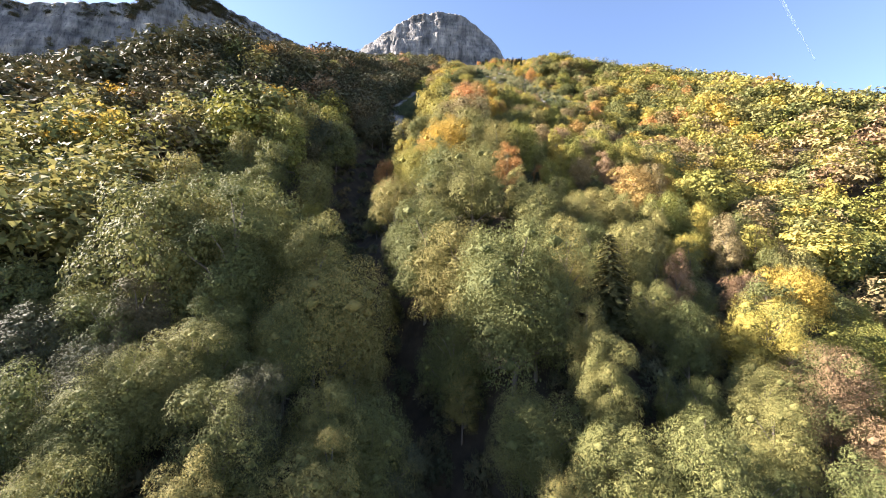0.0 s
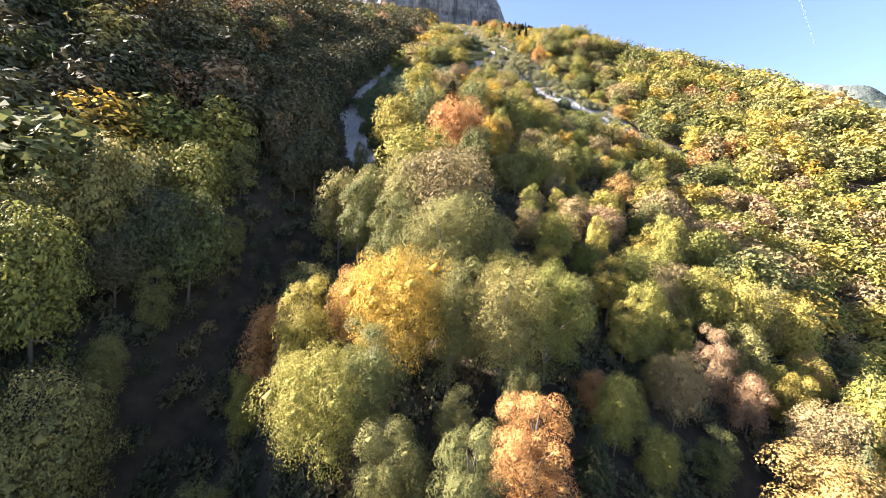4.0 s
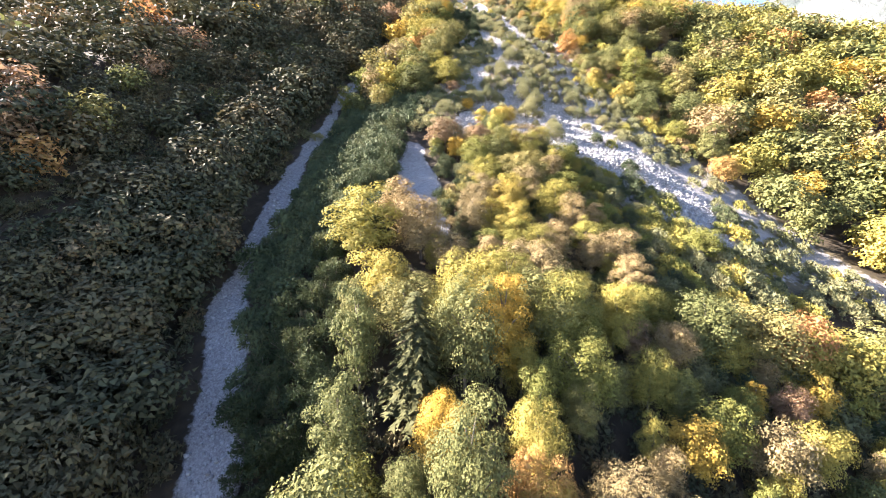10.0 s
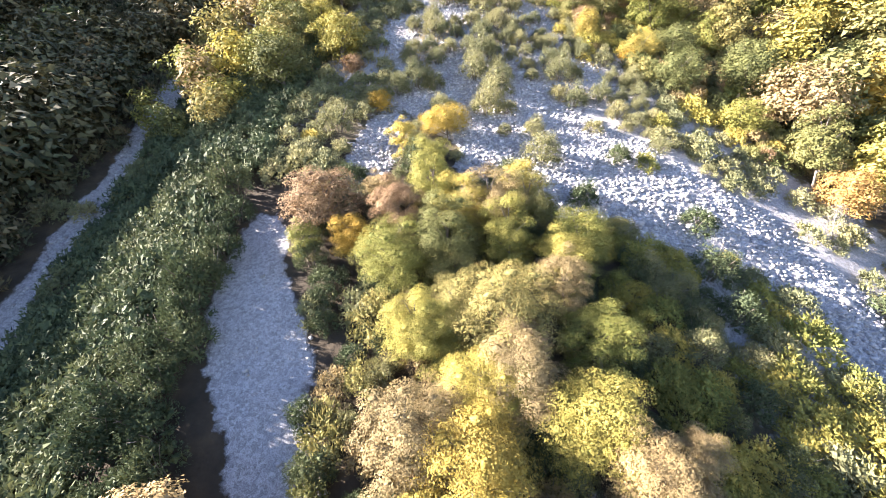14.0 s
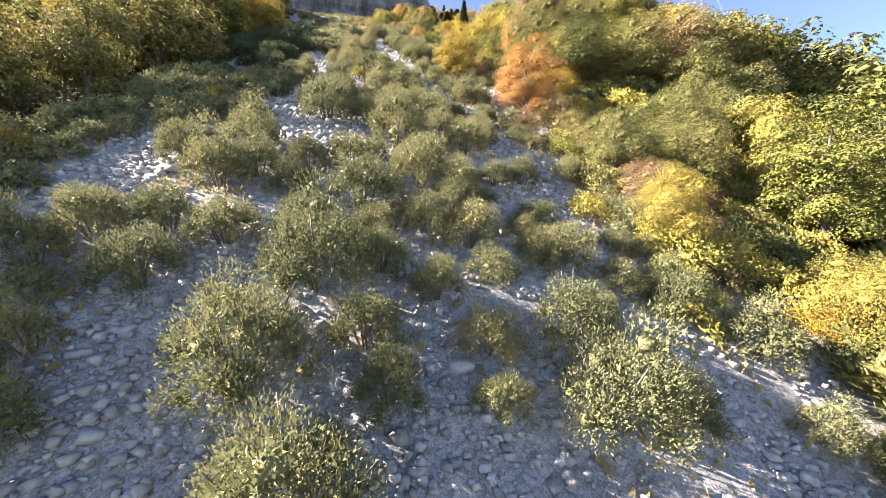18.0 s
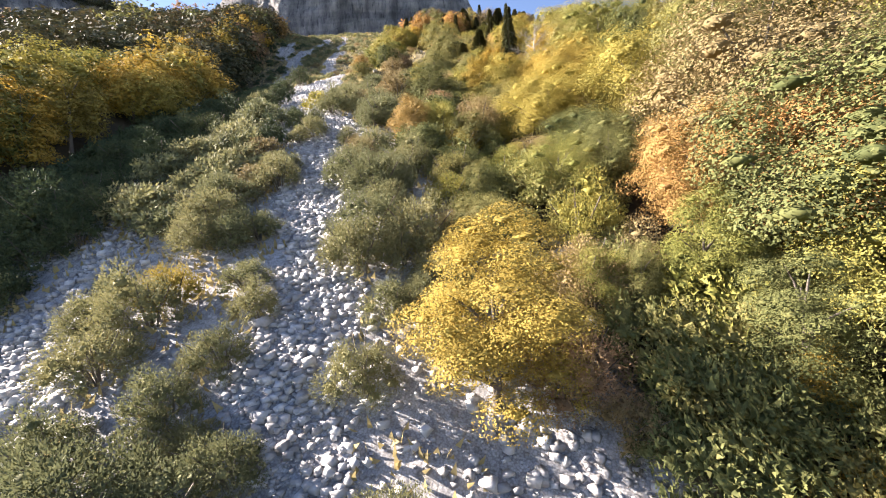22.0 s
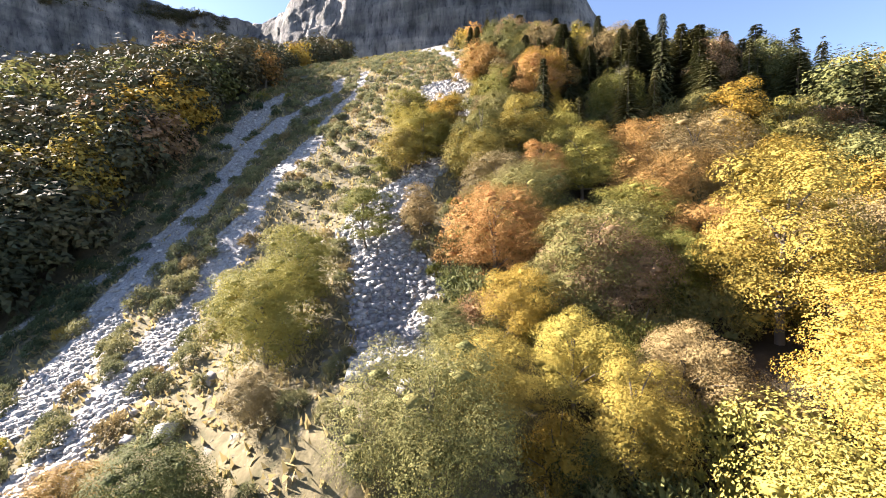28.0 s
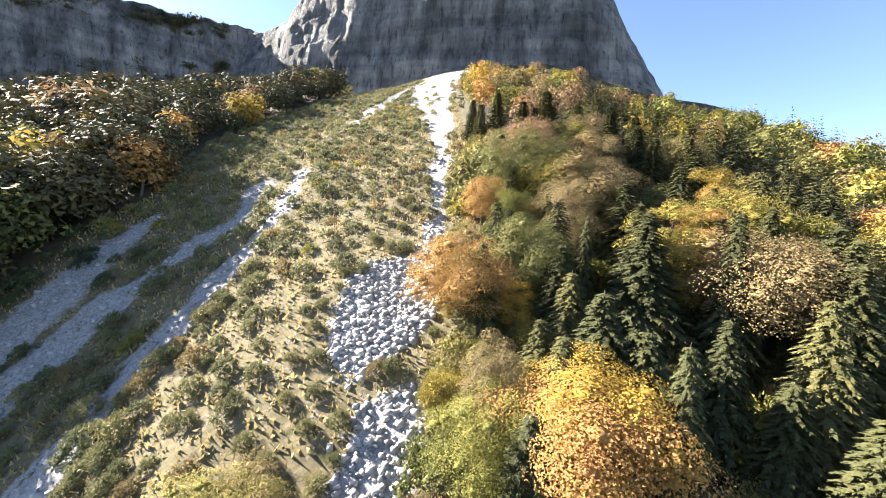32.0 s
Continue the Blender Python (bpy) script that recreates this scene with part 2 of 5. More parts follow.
def cliff_material():
    """Limestone cliff: grey and buff with dark vertical seepage and level bedding."""
    m, nodes, links, p = material("cliff_rock", 0.95)
    co = nodes.new("ShaderNodeTexCoord")
    mp = nodes.new("ShaderNodeMapping")
    mp.inputs["Scale"].default_value = (0.09, 0.09, 0.012)
    links.new(co.outputs["Object"], mp.inputs[0])
    streak = nodes.new("ShaderNodeTexNoise")
    streak.inputs["Scale"].default_value, streak.inputs["Detail"].default_value = 1.0, 7.0
    links.new(mp.outputs[0], streak.inputs["Vector"])
    r = ramp(nodes, [(0.32, (0.10, 0.10, 0.105)), (0.48, (0.19, 0.188, 0.19)), (0.62, (0.27, 0.265, 0.26)), (0.75, (0.37, 0.35, 0.33))])
    links.new(streak.outputs[0], r.inputs[0])
    mp2 = nodes.new("ShaderNodeMapping")
    mp2.inputs["Scale"].default_value = (0.02, 0.02, 0.16)
    links.new(co.outputs["Object"], mp2.inputs[0])
    bed = nodes.new("ShaderNodeTexNoise")
    bed.inputs["Scale"].default_value, bed.inputs["Detail"].default_value = 1.0, 6.0
    links.new(mp2.outputs[0], bed.inputs["Vector"])
    r2 = ramp(nodes, [(0.35, (0.72, 0.72, 0.74)), (0.6, (1.08, 1.06, 1.02))])
    links.new(bed.outputs[0], r2.inputs[0])
    links.new(mix(nodes, links, r.outputs[0], r2.outputs[0], 1.0, "MULTIPLY"), p.inputs["Base Color"])
    mp3 = nodes.new("ShaderNodeMapping")
    mp3.inputs["Scale"].default_value = (0.42, 0.42, 0.07)
    links.new(co.outputs["Object"], mp3.inputs[0])
    crack = nodes.new("ShaderNodeTexNoise")
    crack.inputs["Scale"].default_value, crack.inputs["Detail"].default_value, crack.inputs["Roughness"].default_value = 1.0, 9.0, 0.72
    links.new(mp3.outputs[0], crack.inputs["Vector"])
    r4 = ramp(nodes, [(0.36, (0.38, 0.39, 0.42)), (0.46, (0.92, 0.92, 0.94)), (0.62, (1.2, 1.18, 1.14))])
    links.new(crack.outputs[0], r4.inputs[0])
    blot = noise_node(nodes, links, 0.035, 9.0)
    r3 = ramp(nodes, [(0.36, (0.55, 0.57, 0.55)), (0.5, (0.95, 0.95, 0.95)), (0.66, (1.3, 1.27, 1.22))])
    links.new(blot.outputs[0], r3.inputs[0])
    face = mix(nodes, links, mix(nodes, links, r.outputs[0], r2.outputs[0], 1.0, "MULTIPLY"), r3.outputs[0], 1.0, "MULTIPLY")
    links.new(mix(nodes, links, face, r4.outputs[0], 1.0, "MULTIPLY"), p.inputs["Base Color"])
    both = nodes.new("ShaderNodeMath")
    both.operation, both.inputs[1].default_value = "MULTIPLY_ADD", 0.6
    links.new(crack.outputs[0], both.inputs[0])
    links.new(blot.outputs[0], both.inputs[2])
    bump_to(nodes, links, both.outputs[0], p, 1.0, 7.0)
    return m


def far_material():
    m, nodes, links, p = material("far_mountain", 1.0)
    n = noise_node(nodes, links, 0.006, 9.0)
    r = ramp(nodes, [(0.35, (0.045, 0.062, 0.055)), (0.5, (0.08, 0.092, 0.085)), (0.64, (0.17, 0.17, 0.17))])
    links.new(n.outputs[0], r.inputs[0])
    links.new(r.outputs[0], p.inputs["Base Color"])
    bump_to(nodes, links, n.outputs[0], p, 1.0, 40.0)
    return m


BARK, DEAD, STONE, HILL, CLIFF, FAR = bark_material(), pale_wood_material(), stone_material(), ground_material(), cliff_material(), far_material()

# ---- the lie of the land ----
rng = np.random.default_rng(7)


def bell(d, w):
    return np.exp(-(d / w) ** 2)


def ease(a, b, v):
    u = np.clip((v - a) / (b - a), 0, 1)
    return u * u * (3 - 2 * u)


def hashed(i, j, k):
    v = np.sin(i * 127.1 + j * 311.7 + k * 74.7) * 43758.5453
    return v - np.floor(v)


def rough(x, y, size, k=0):
    """Smooth random relief between 0 and 1, with features of that size in metres."""
    u, v = np.asarray(x, float) / size, np.asarray(y, float) / size
    i, j = np.floor(u), np.floor(v)
    a, b = u - i, v - j
    a, b = a * a * (3 - 2 * a), b * b * (3 - 2 * b)
    low = hashed(i, j, k) * (1 - a) + hashed(i + 1, j, k) * a
    high = hashed(i, j + 1, k) * (1 - a) + hashed(i + 1, j + 1, k) * a
    return low * (1 - b) + high * b


def gully_x(y):
    return np.interp(y, [30, 45, 56, 67, 130, 158, 172, 188, 215, 260, 300, 360, 430], [2, -6, -14, -20.4, -18.4, -24.4, -30.4, -28.4, -26.7, -21.5, -13.8, -0.4, 10.6])


def ground_z(x, y):
    """Height of the hillside: a fan of scree at about 32 degrees, gullies beside it, a shoulder on either hand."""
    x, y = np.asarray(x, float), np.asarray(y, float)
    up = np.minimum(y, 700)
    z = 0.62 * up - 32.5 - 0.14 * np.maximum(up - 450, 0)
    z = z + 0.1 * np.maximum(y - 700, 0)
    down = np.maximum(-10 - y, 0)
    z = z + 0.0011 * np.minimum(down, 260) ** 2 + 0.57 * np.maximum(down - 260, 0)
    z = z + 4.0 * bell(y - 335, 70) * bell(x - 38, 26)
    z = z - 3.0 * bell(y - 240, 16) * bell(x - 36, 22)
    z = z - np.interp(y, [150, 175, 240, 300], [5.0, 4.6, 4.0, 6.5]) * bell(x - gully_x(y), 14) * ease(470, 380, y)
    z = z + 5.0 * ease(2, -9, x - wood_left(y)) * ease(286, 318, y) * ease(378, 358, y) + 2.2 * bell(x + 8, 6) * bell(y - 204, 16)
    z = z - 3.0 * bell(x - 49, 5) * bell(y - 378, 16) + 5.0 * bell(x - 50, 6) * bell(y - 362, 7)
    z = z + np.interp(y, [110, 150, 200], [25.0, 24.0, 18.0]) * np.where(x > -88, ease(-33, -88, x), bell(x + 88, 60)) * ease(88, 150, y) * ease(345, 275, y)
    z = z + 4.0 * ease(-40, -120, x) * ease(430, 520, y) - 10.0 * bell(x + 75, 40) * ease(560, 640, y)
    z = z - 14.0 * bell(x - 105, 45) * ease(290, 200, y) - 5.0 * bell(x - 75, 45) * ease(190, 130, y)
    z = z + 6.0 * ease(56, 85, x) * ease(265, 295, y) * ease(350, 325, y)
    z = z - 0.2 * np.clip(x - 50, 0, 45) * ease(345, 380, y) - 4.0 * bell(x - 30, 9) * bell(y - 382, 14)
    right = np.maximum(x - np.interp(y, [0, 250, 330, 430, 560], [120, 130, 150, 105, 80]), 0)
    k = np.interp(y, [0, 300, 430], [0.0009, 0.0012, 0.0022])
    z = z - k * np.minimum(right, 160) ** 2 - k * 320 * np.maximum(right - 160, 0)
    z = z + 3.5 * ease(370, 420, y) * ease(560, 470, y)
    z = z - 24.0 * ease(-95, -270, x) * ease(380, 470, y) - 24.0 * bell(x + 110, 60) * ease(545, 630, y)
    z = z + 4.0 * bell(x - 90, 35) * bell(y - 318, 38) - 7.0 * bell(x - 115, 35) * ease(420, 450, y)
    z = z + 5.0 * bell(x - 85, 20) * bell(y - 418, 22) + 9.0 * bell(x - 145, 30) * bell(y - 412, 28)
    z = z - 8.0 * bell(x - gully_x(y), 9) * ease(145, 115, y) 
    z = z + 7.0 * bell(x - 79, 14) * bell(y - 362, 17) + 3.5 * bell(x - 4, 10) * bell(y - 345, 40) + 6.0 * bell(x - 165, 30) * bell(y - 385, 30)
    z = z - 7.0 * ease(75, 150, x) * ease(230, 300, y)
    far = ease(60, 200, np.hypot(x - 30, np.maximum(np.abs(y - 240) - 230, 0)))
    z = z + (rough(x, y, 38, 1) - 0.5) * (1.5 + 5 * far) + (rough(x, y, 9, 2) - 0.5) * 1.0 + (rough(x, y, 3, 3) - 0.5) * 0.35
    return z


def strip(x, y, pts):
    """How far inside (positive, metres) a strip of scree; pts are x, y and half width along it."""
    best = np.full(np.shape(x), -99.0)
    for (xa, ya, ra), (xb, yb, rb) in zip(pts, pts[1:]):
        dx, dy = xb - xa, yb - ya
        u = np.clip(((x - xa) * dx + (y - ya) * dy) / (dx * dx + dy * dy), 0, 1)
        best = np.maximum(best, ra + (rb - ra) * u - np.hypot(x - xa - u * dx, y - ya - u * dy))
    return best


# Runs of scree: x, y and half width along each
left_channel = [(-14.5, 144, 2.0), (-18.5, 154, 2.8), (-23.3, 168, 2.8), (-26.6, 176, 2.3), (-27.4, 185, 1.9), (-26.4, 196, 2.6), (-26.8, 204, 3.2), (-27.6, 211, 2.6), (-26.2, 224, 2.1), (-24.8, 236, 2.0), (-25, 250, 2.2), (-22.5, 264, 2.6), (-13.8, 300, 2.5), (-2.3, 352, 2), (8.8, 400, 1)]
pale_patch = [(1.0, 217, 3.0), (3.0, 206.5, 4.2), (4.7, 200, 4.2), (7.1, 193, 3.6), (9.3, 187, 1.6)]
main_upper = [(24.8, 244, 4), (37, 232, 8), (49.1, 228, 9)]
main_lower = [(36.7, 248, 3), (46, 238, 5), (53, 229, 5.0), (60, 219, 6.0), (66.5, 211, 6.4), (67.5, 204, 6.8), (67.2, 197, 6.0), (67.2, 191, 4), (68.3, 186, 2)]
left_lobe = [(18.9, 236, 4), (17.1, 230, 4), (13.2, 222, 2)]
middle_lobe = [(35.1, 226, 7), (45.3, 218, 6), (53.4, 210, 4)]
upper_lobe = [(22.7, 250, 2), (24.5, 262, 3), (31.4, 272, 4), (36.4, 268, 4)]
right_runnel = [(49, 281, 1.3), (52, 274, 1.4), (55.1, 265, 1.8), (55.4, 258, 2.4), (56, 253, 2.0), (57.0, 248, 2.2), (59.2, 245, 2.2), (67, 234, 1.8), (78.4, 213, 1.6), (87.6, 192, 1.8), (103.6, 178, 1.8)]
right_bare = [(66.6, 250, 1.2), (65.7, 247.8, 2.0), (64.1, 246, 1.8)]
edge_track = [(57.2, 279, 2.0), (57.7, 287, 2.0), (55.4, 290, 2.6), (54.5, 294, 2.5)]
shrub_run_low = [(33, 243, 5.0), (31.5, 246, 4.6), (31, 248.5, 4.0), (34, 251, 3.0), (35, 256, 2.6), (40.5, 260, 2.2)]
shrub_run_left = [(39.5, 266, 3.0), (35, 268, 3.2), (30.3, 273.5, 3.0), (33.9, 284, 3.6)]
left_field = [(39.4, 278, 2.4), (36, 283.5, 3.6), (35, 287.4, 3.9), (33.5, 290, 3.9), (31.5, 294, 3.9), (30.2, 300, 2.6), (29.5, 304, 1.8)]
shrub_run_middle = [(45.5, 243, 5.0), (45, 247, 1.5), (43.4, 255, 1.2)]
long_run = [(48.8, 280, 1.4), (48.6, 285, 1.7), (46.8, 289, 1.8), (45.2, 293, 2.0), (44, 301, 2.5), (41.9, 308.4, 2.9), (40.3, 317, 3.3), (38.7, 321, 3.6), (36.3, 327, 4.1), (33.8, 335, 4.4), (31.5, 345, 4.3), (31.2, 353, 3.8), (32.2, 360, 3.0), (29.9, 366, 2.1), (25.7, 376, 1.8), (22.8, 385, 1.9), (21.4, 395, 2.0), (21.6, 405, 1.8), (19.3, 415, 2.1), (18.8, 425, 2.4), (17.7, 438, 2.1), (12.7, 452, 1.7)]
second_run = [(34.5, 319, 2.0), (33.4, 323, 1.7), (30, 335, 1.4), (26.5, 350, 1.8), (23.6, 365, 2.2), (20.5, 369.5, 2.3), (16.7, 375, 1.9), (12.8, 383, 2.2), (10.4, 392, 2.2), (6.9, 406, 2.0), (5.9, 414, 1.8), (6.5, 424, 1.9), (8.6, 431, 2.0), (11, 438, 1.9), (8, 446, 1.4)]
gully_run = [(27, 325.5, 1.6), (23.2, 331, 2.3), (18.5, 339, 2.1), (15.3, 347.7, 2.4), (12, 354, 2.2), (9, 365, 1.2)]
side_run = [(-3, 436, 1.4), (-1.4, 425, 2.1), (-0.5, 420.6, 1.9), (0.6, 412, 1.3)]
bank_low = [(47.8, 406.5, 1.2), (47.2, 409.3, 2.9), (47, 412.3, 2.3)]
bank_high = [(42.6, 417.5, 2.3), (42.2, 421.2, 4.9), (41.9, 425.2, 4.4)]
apex_run = [(43.8, 430, 1.7), (41, 444, 1.6), (34.3, 469, 2.0), (22, 510, 3.4), (8, 560, 7), (-4, 610, 12), (-12, 650, 16)]
rock_gully = [(50, 367, 3.0), (46.4, 375, 3.2), (44.2, 380.5, 3.9), (40.4, 385.5, 3.4), (45.5, 396, 1.6)]
high_run_middle = [(32, 476, 2.0), (8, 530, 3), (-6, 580, 4)]
high_run_left = [(6.3, 470, 1.2), (-2, 520, 2), (-12, 580, 3)]
SCREES = [left_channel, pale_patch, main_upper, main_lower, left_lobe, middle_lobe, upper_lobe, right_runnel, right_bare, edge_track, shrub_run_low, shrub_run_left, left_field, shrub_run_middle, long_run, second_run, gully_run, side_run, bank_low, bank_high, apex_run, rock_gully, high_run_middle, high_run_left]


def scree_depth(x, y):
    x, y = np.asarray(x, float), np.asarray(y, float)
    best = np.full(np.shape(x), -99.0)
    for pts in SCREES:
        best = np.maximum(best, strip(x, y, pts))
    return best + (rough(x, y, 7, 5) - 0.5) * 2.6 + (rough(x, y, 2.5, 6) - 0.5) * 1.2


def wood_right(y):
    """The edge of the woods on the right of the scree."""
    return np.interp(y, [120, 170, 182, 193, 214, 236, 256, 273, 292, 310, 345, 356, 396, 430, 470, 510, 560, 650], [39.6, 71.6, 105.6, 91.6, 82.3, 70.9, 61.8, 57.4, 54.6, 50.1, 48.5, 54.0, 51.0, 47.0, 37.2, 26.0, 16.0, 4.0])


def wood_left(y):
    """The edge of the woods on its left."""
    return np.interp(y, [150, 190, 232, 240, 268, 294, 306, 330, 340, 349, 365, 400, 440, 482, 560, 650], [-20.4, -33.4, -33.0, 0.9, 12.4, 14.0, 14.0, 13.0, 10.5, 7.5, 3.0, -5.0, -11.5, -27.8, -44.0, -64.0])


def spaced(lo, hi, step, grow, reach_lo, reach_hi):
    mid = list(np.arange(lo, hi + 0.01, step))
    a, s = lo, step
    while a > reach_lo:
        s *= grow
        a -= s
        mid.insert(0, a)
    a, s = hi, step
    while a < reach_hi:
        s *= grow
        a += s
        mid.append(a)
    return np.array(mid)


def sheet(name, xs, ys, height, mat, smooth=True):
    gx, gy = np.meshgrid(xs, ys)
    co = np.stack([gx, gy, height(gx, gy)], -1).reshape(-1, 3)
    nx, ny = len(xs), len(ys)
    i = (np.arange(ny - 1)[:, None] * nx + np.arange(nx - 1)).ravel()
    return raw_mesh(name, co, np.stack([i, i + 1, i + nx + 1, i + nx], 1), mat, smooth)


def raw_mesh(name, co, faces, mat, smooth=False):
    """A mesh from arrays: corners, and faces of one number of corners each."""
    m = bpy.data.meshes.new(name)
    k = faces.shape[1]
    m.vertices.add(len(co))
    m.vertices.foreach_set("co", np.ascontiguousarray(co, dtype=np.float32).ravel())
    m.loops.add(faces.size)
    m.loops.foreach_set("vertex_index", np.ascontiguousarray(faces, dtype=np.int32).ravel())
    m.polygons.add(len(faces))
    m.polygons.foreach_set("loop_start", np.arange(0, faces.size, k, dtype=np.int32))
    m.polygons.foreach_set("loop_total", np.full(len(faces), k, dtype=np.int32))
    if smooth:
        m.polygons.foreach_set("use_smooth", np.ones(len(faces), dtype=bool))
    m.update(calc_edges=True)
    if mat:
        m.materials.append(mat)
    return m


XS = spaced(-50, 110, 1.0, 1.11, -3600, 3600)
YS = spaced(24, 470, 1.0, 1.11, -2500, 3600)
hill = sheet("ground", XS, YS, ground_z, HILL)
gx, gy = np.meshgrid(XS, YS)
depth = scree_depth(gx, gy).ravel()
open_land = ease(-6, 6, gx - wood_left(gy)) * ease(10, 2, gx - wood_right(gy)) * np.maximum(ease(225, 250, gy), ease(44, 54, gx) * ease(178, 192, gy))
bare = (open_land * np.interp(gy, [230, 312, 345, 640], [0.74, 0.66, 0.30, 0.24])).ravel()
cover = hill.attributes.new("scree", "FLOAT", "POINT")
cover.data.foreach_set("value", np.maximum(np.clip(0.5 + depth / 2.4, 0, 1), bare).astype(np.float32))
grass = hill.attributes.new("grass", "FLOAT", "POINT")
grass.data.foreach_set("value", np.clip(open_land, 0, 1).ravel().astype(np.float32))
tagged(new("ground", hill), "steep hillside of pale limestone scree, leaf litter and dry grass", "hillside", kind="structure")

# ---- cliffs and far mountains ----
def part(name, mesh, parent, label=""):
    ob = new(name, mesh)
    ob.parent = parent
    if label:
        ob["label"] = label
    return ob


def cliff(name, plan, n, top, foot, lean, relief, k):
    """A rock wall along a line in plan, with buttresses, ledges and a broken crest, and the ground that runs back from its top."""
    plan = np.array(plan, float)
    run = np.concatenate([[0], np.cumsum(np.hypot(*np.diff(plan, axis=0).T))])
    s = np.linspace(0, run[-1], n)
    px, py = np.interp(s, run, plan[:, 0]), np.interp(s, run, plan[:, 1])
    px, py = [np.convolve(np.pad(c, 12, "reflect", reflect_type="odd"), np.ones(25) / 25, "valid") for c in (px, py)]
    d = np.stack([np.gradient(px), np.gradient(py)], -1)
    d /= np.linalg.norm(d, axis=1)[:, None]
    back = np.stack([-d[:, 1], d[:, 0]], -1)
    t, f = top(px, s), foot(px, py)
    t = t + (rough(s, s * 0, 16, k) - 0.5) * 5 + (rough(s, s * 0, 5, k + 1) - 0.5) * 2.5
    nv, nb = 80, 10
    rows = []
    for v in np.linspace(0, 1, nv):
        z = f + (t - f) * v
        step = np.floor(v * 5 + rough(s, s * 0, 60, k + 2) * 2) / 7
        off = lean * (0.75 * v + 0.25 * step)
        s2, z2 = s + 16 * (rough(s, z, 23, k + 7) - 0.5) + 7 * (rough(s + z, z - s, 11, k + 8) - 0.5), z + 14 * (rough(s, z, 27, k + 9) - 0.5) + 0.35 * s
        off = off - relief * (rough(s2, z2 * 0.5, 37, k + 3) - 0.5) * 2.4 - relief * (rough(s2, z2 * 0.4, 12, k + 4) - 0.5) - relief * 0.5 * (rough(s2, z2 * 0.5, 5, k + 5) - 0.5)
        rows.append(np.stack([px + back[:, 0] * off, py + back[:, 1] * off, z], -1))
    for b in range(1, nb + 1):
        last = rows[nv - 1]
        w = 16.0 * b
        rows.append(np.stack([last[:, 0] + back[:, 0] * w, last[:, 1] + back[:, 1] * w, t - 0.06 * w + (rough(s, s * 0 + w, 12, k + 6) - 0.5) * 4], -1))
    co = np.concatenate(rows)
    i = (np.arange(nv + nb - 1)[:, None] * n + np.arange(n - 1)).ravel()
    return raw_mesh(name, co, np.stack([i, i + 1, i + n + 1, i + n], 1), CLIFF, True)


PEAK_TOP = ([-215, -182, -150, -110, -75, -25, 15, 40, 70, 100, 122, 150], [410, 417, 438, 463, 484, 490, 484, 470, 448, 412, 378, 330])
peak = tagged(new("rock_peak", cliff("rock_peak", [(-245, 690), (-150, 672), (-60, 662), (40, 662), (105, 668), (165, 682)], 320,
    lambda x, s: np.interp(x, *PEAK_TOP), lambda x, y: np.minimum(ground_z(x, y) - 8, np.interp(x, *PEAK_TOP) - 30), 34, 3.2, 20)),
    "tall grey limestone peak with a sheer streaked face", "peak", kind="structure")
RIM = [(-1000, 330), (-640, 380), (-440, 420), (-390, 445), (-350, 485), (-322, 525), (-300, 575), (-272, 632), (-225, 690), (-195, 745)]
RIM_TOP = ([-1000, -640, -440, -388, -372, -350, -322, -305, -272, -225, -190], [290, 312, 328, 348, 376, 394, 402, 404, 412, 420, 422])
tagged(new("cliff_band", cliff("cliff_band", RIM, 420,
    lambda x, s: np.interp(x, *RIM_TOP), lambda x, y: np.minimum(ground_z(x, y) - 10, np.interp(x, *RIM_TOP) - 12), 34, 4.0, 40)),
    "long band of grey limestone cliff below a wooded rim", "cliff", kind="structure")


def far_range(name, a, b, heights, width, k):
    """A far mountain: a ridge from a to b with spurs running down on both sides."""
    n, w = 90, 26
    s = np.linspace(0, 1, n)
    ridge = np.interp(s, np.linspace(0, 1, len(heights)), heights) + (rough(s * 400, s * 0, 22, k) - 0.5) * 30
    across = np.linspace(-1, 1, w)
    ax, ay = a[0] + (b[0] - a[0]) * s, a[1] + (b[1] - a[1]) * s
    ln = math.hypot(b[0] - a[0], b[1] - a[1])
    px, py = -(b[1] - a[1]) / ln, (b[0] - a[0]) / ln
    X = ax[None] + across[:, None] * width * px
    Y = ay[None] + across[:, None] * width * py
    Z = ridge[None] * (1 - np.abs(across[:, None]) ** 1.1) + (rough(X, Y, 90, k + 1) - 0.5) * 110 * np.abs(across[:, None]) - 70 * np.abs(across[:, None])
    co = np.stack([X, Y, Z], -1).reshape(-1, 3)
    i = (np.arange(w - 1)[:, None] * n + np.arange(n - 1)).ravel()
    return tagged(new(name, raw_mesh(name, co, np.stack([i, i + 1, i + n + 1, i + n], 1), FAR, True)), "distant hazy mountain ridge of rock and forest", "mountain", kind="structure")


far_range("far_mountain", (860, 1630), (1600, 770), [380, 560, 650, 640, 605, 520, 440, 360, 300], 470, 60)

# ---- a vapour trail, very far up ----
tm, tn, tl, tp = material("vapour", 1.0)
tp.inputs["Base Color"].default_value = (0.95, 0.95, 0.95, 1)
tr, ts = tn.new("ShaderNodeBsdfTransparent"), tn.new("ShaderNodeMixShader")
te = tn.new("ShaderNodeBsdfTranslucent")
te.inputs[0].default_value = (1, 1, 1, 1)
ts.inputs[0].default_value = 0.45
tl.new(tr.outputs[0], ts.inputs[1])
tl.new(te.outputs[0], ts.inputs[2])
tl.new(ts.outputs[0], tn["Material Output"].inputs[0])
ua, ub = Vector((0.535, 0.645, 0.545)), Vector((0.640, 0.667, 0.382))
side = (ub - ua).cross(ua).normalized()
pts = []
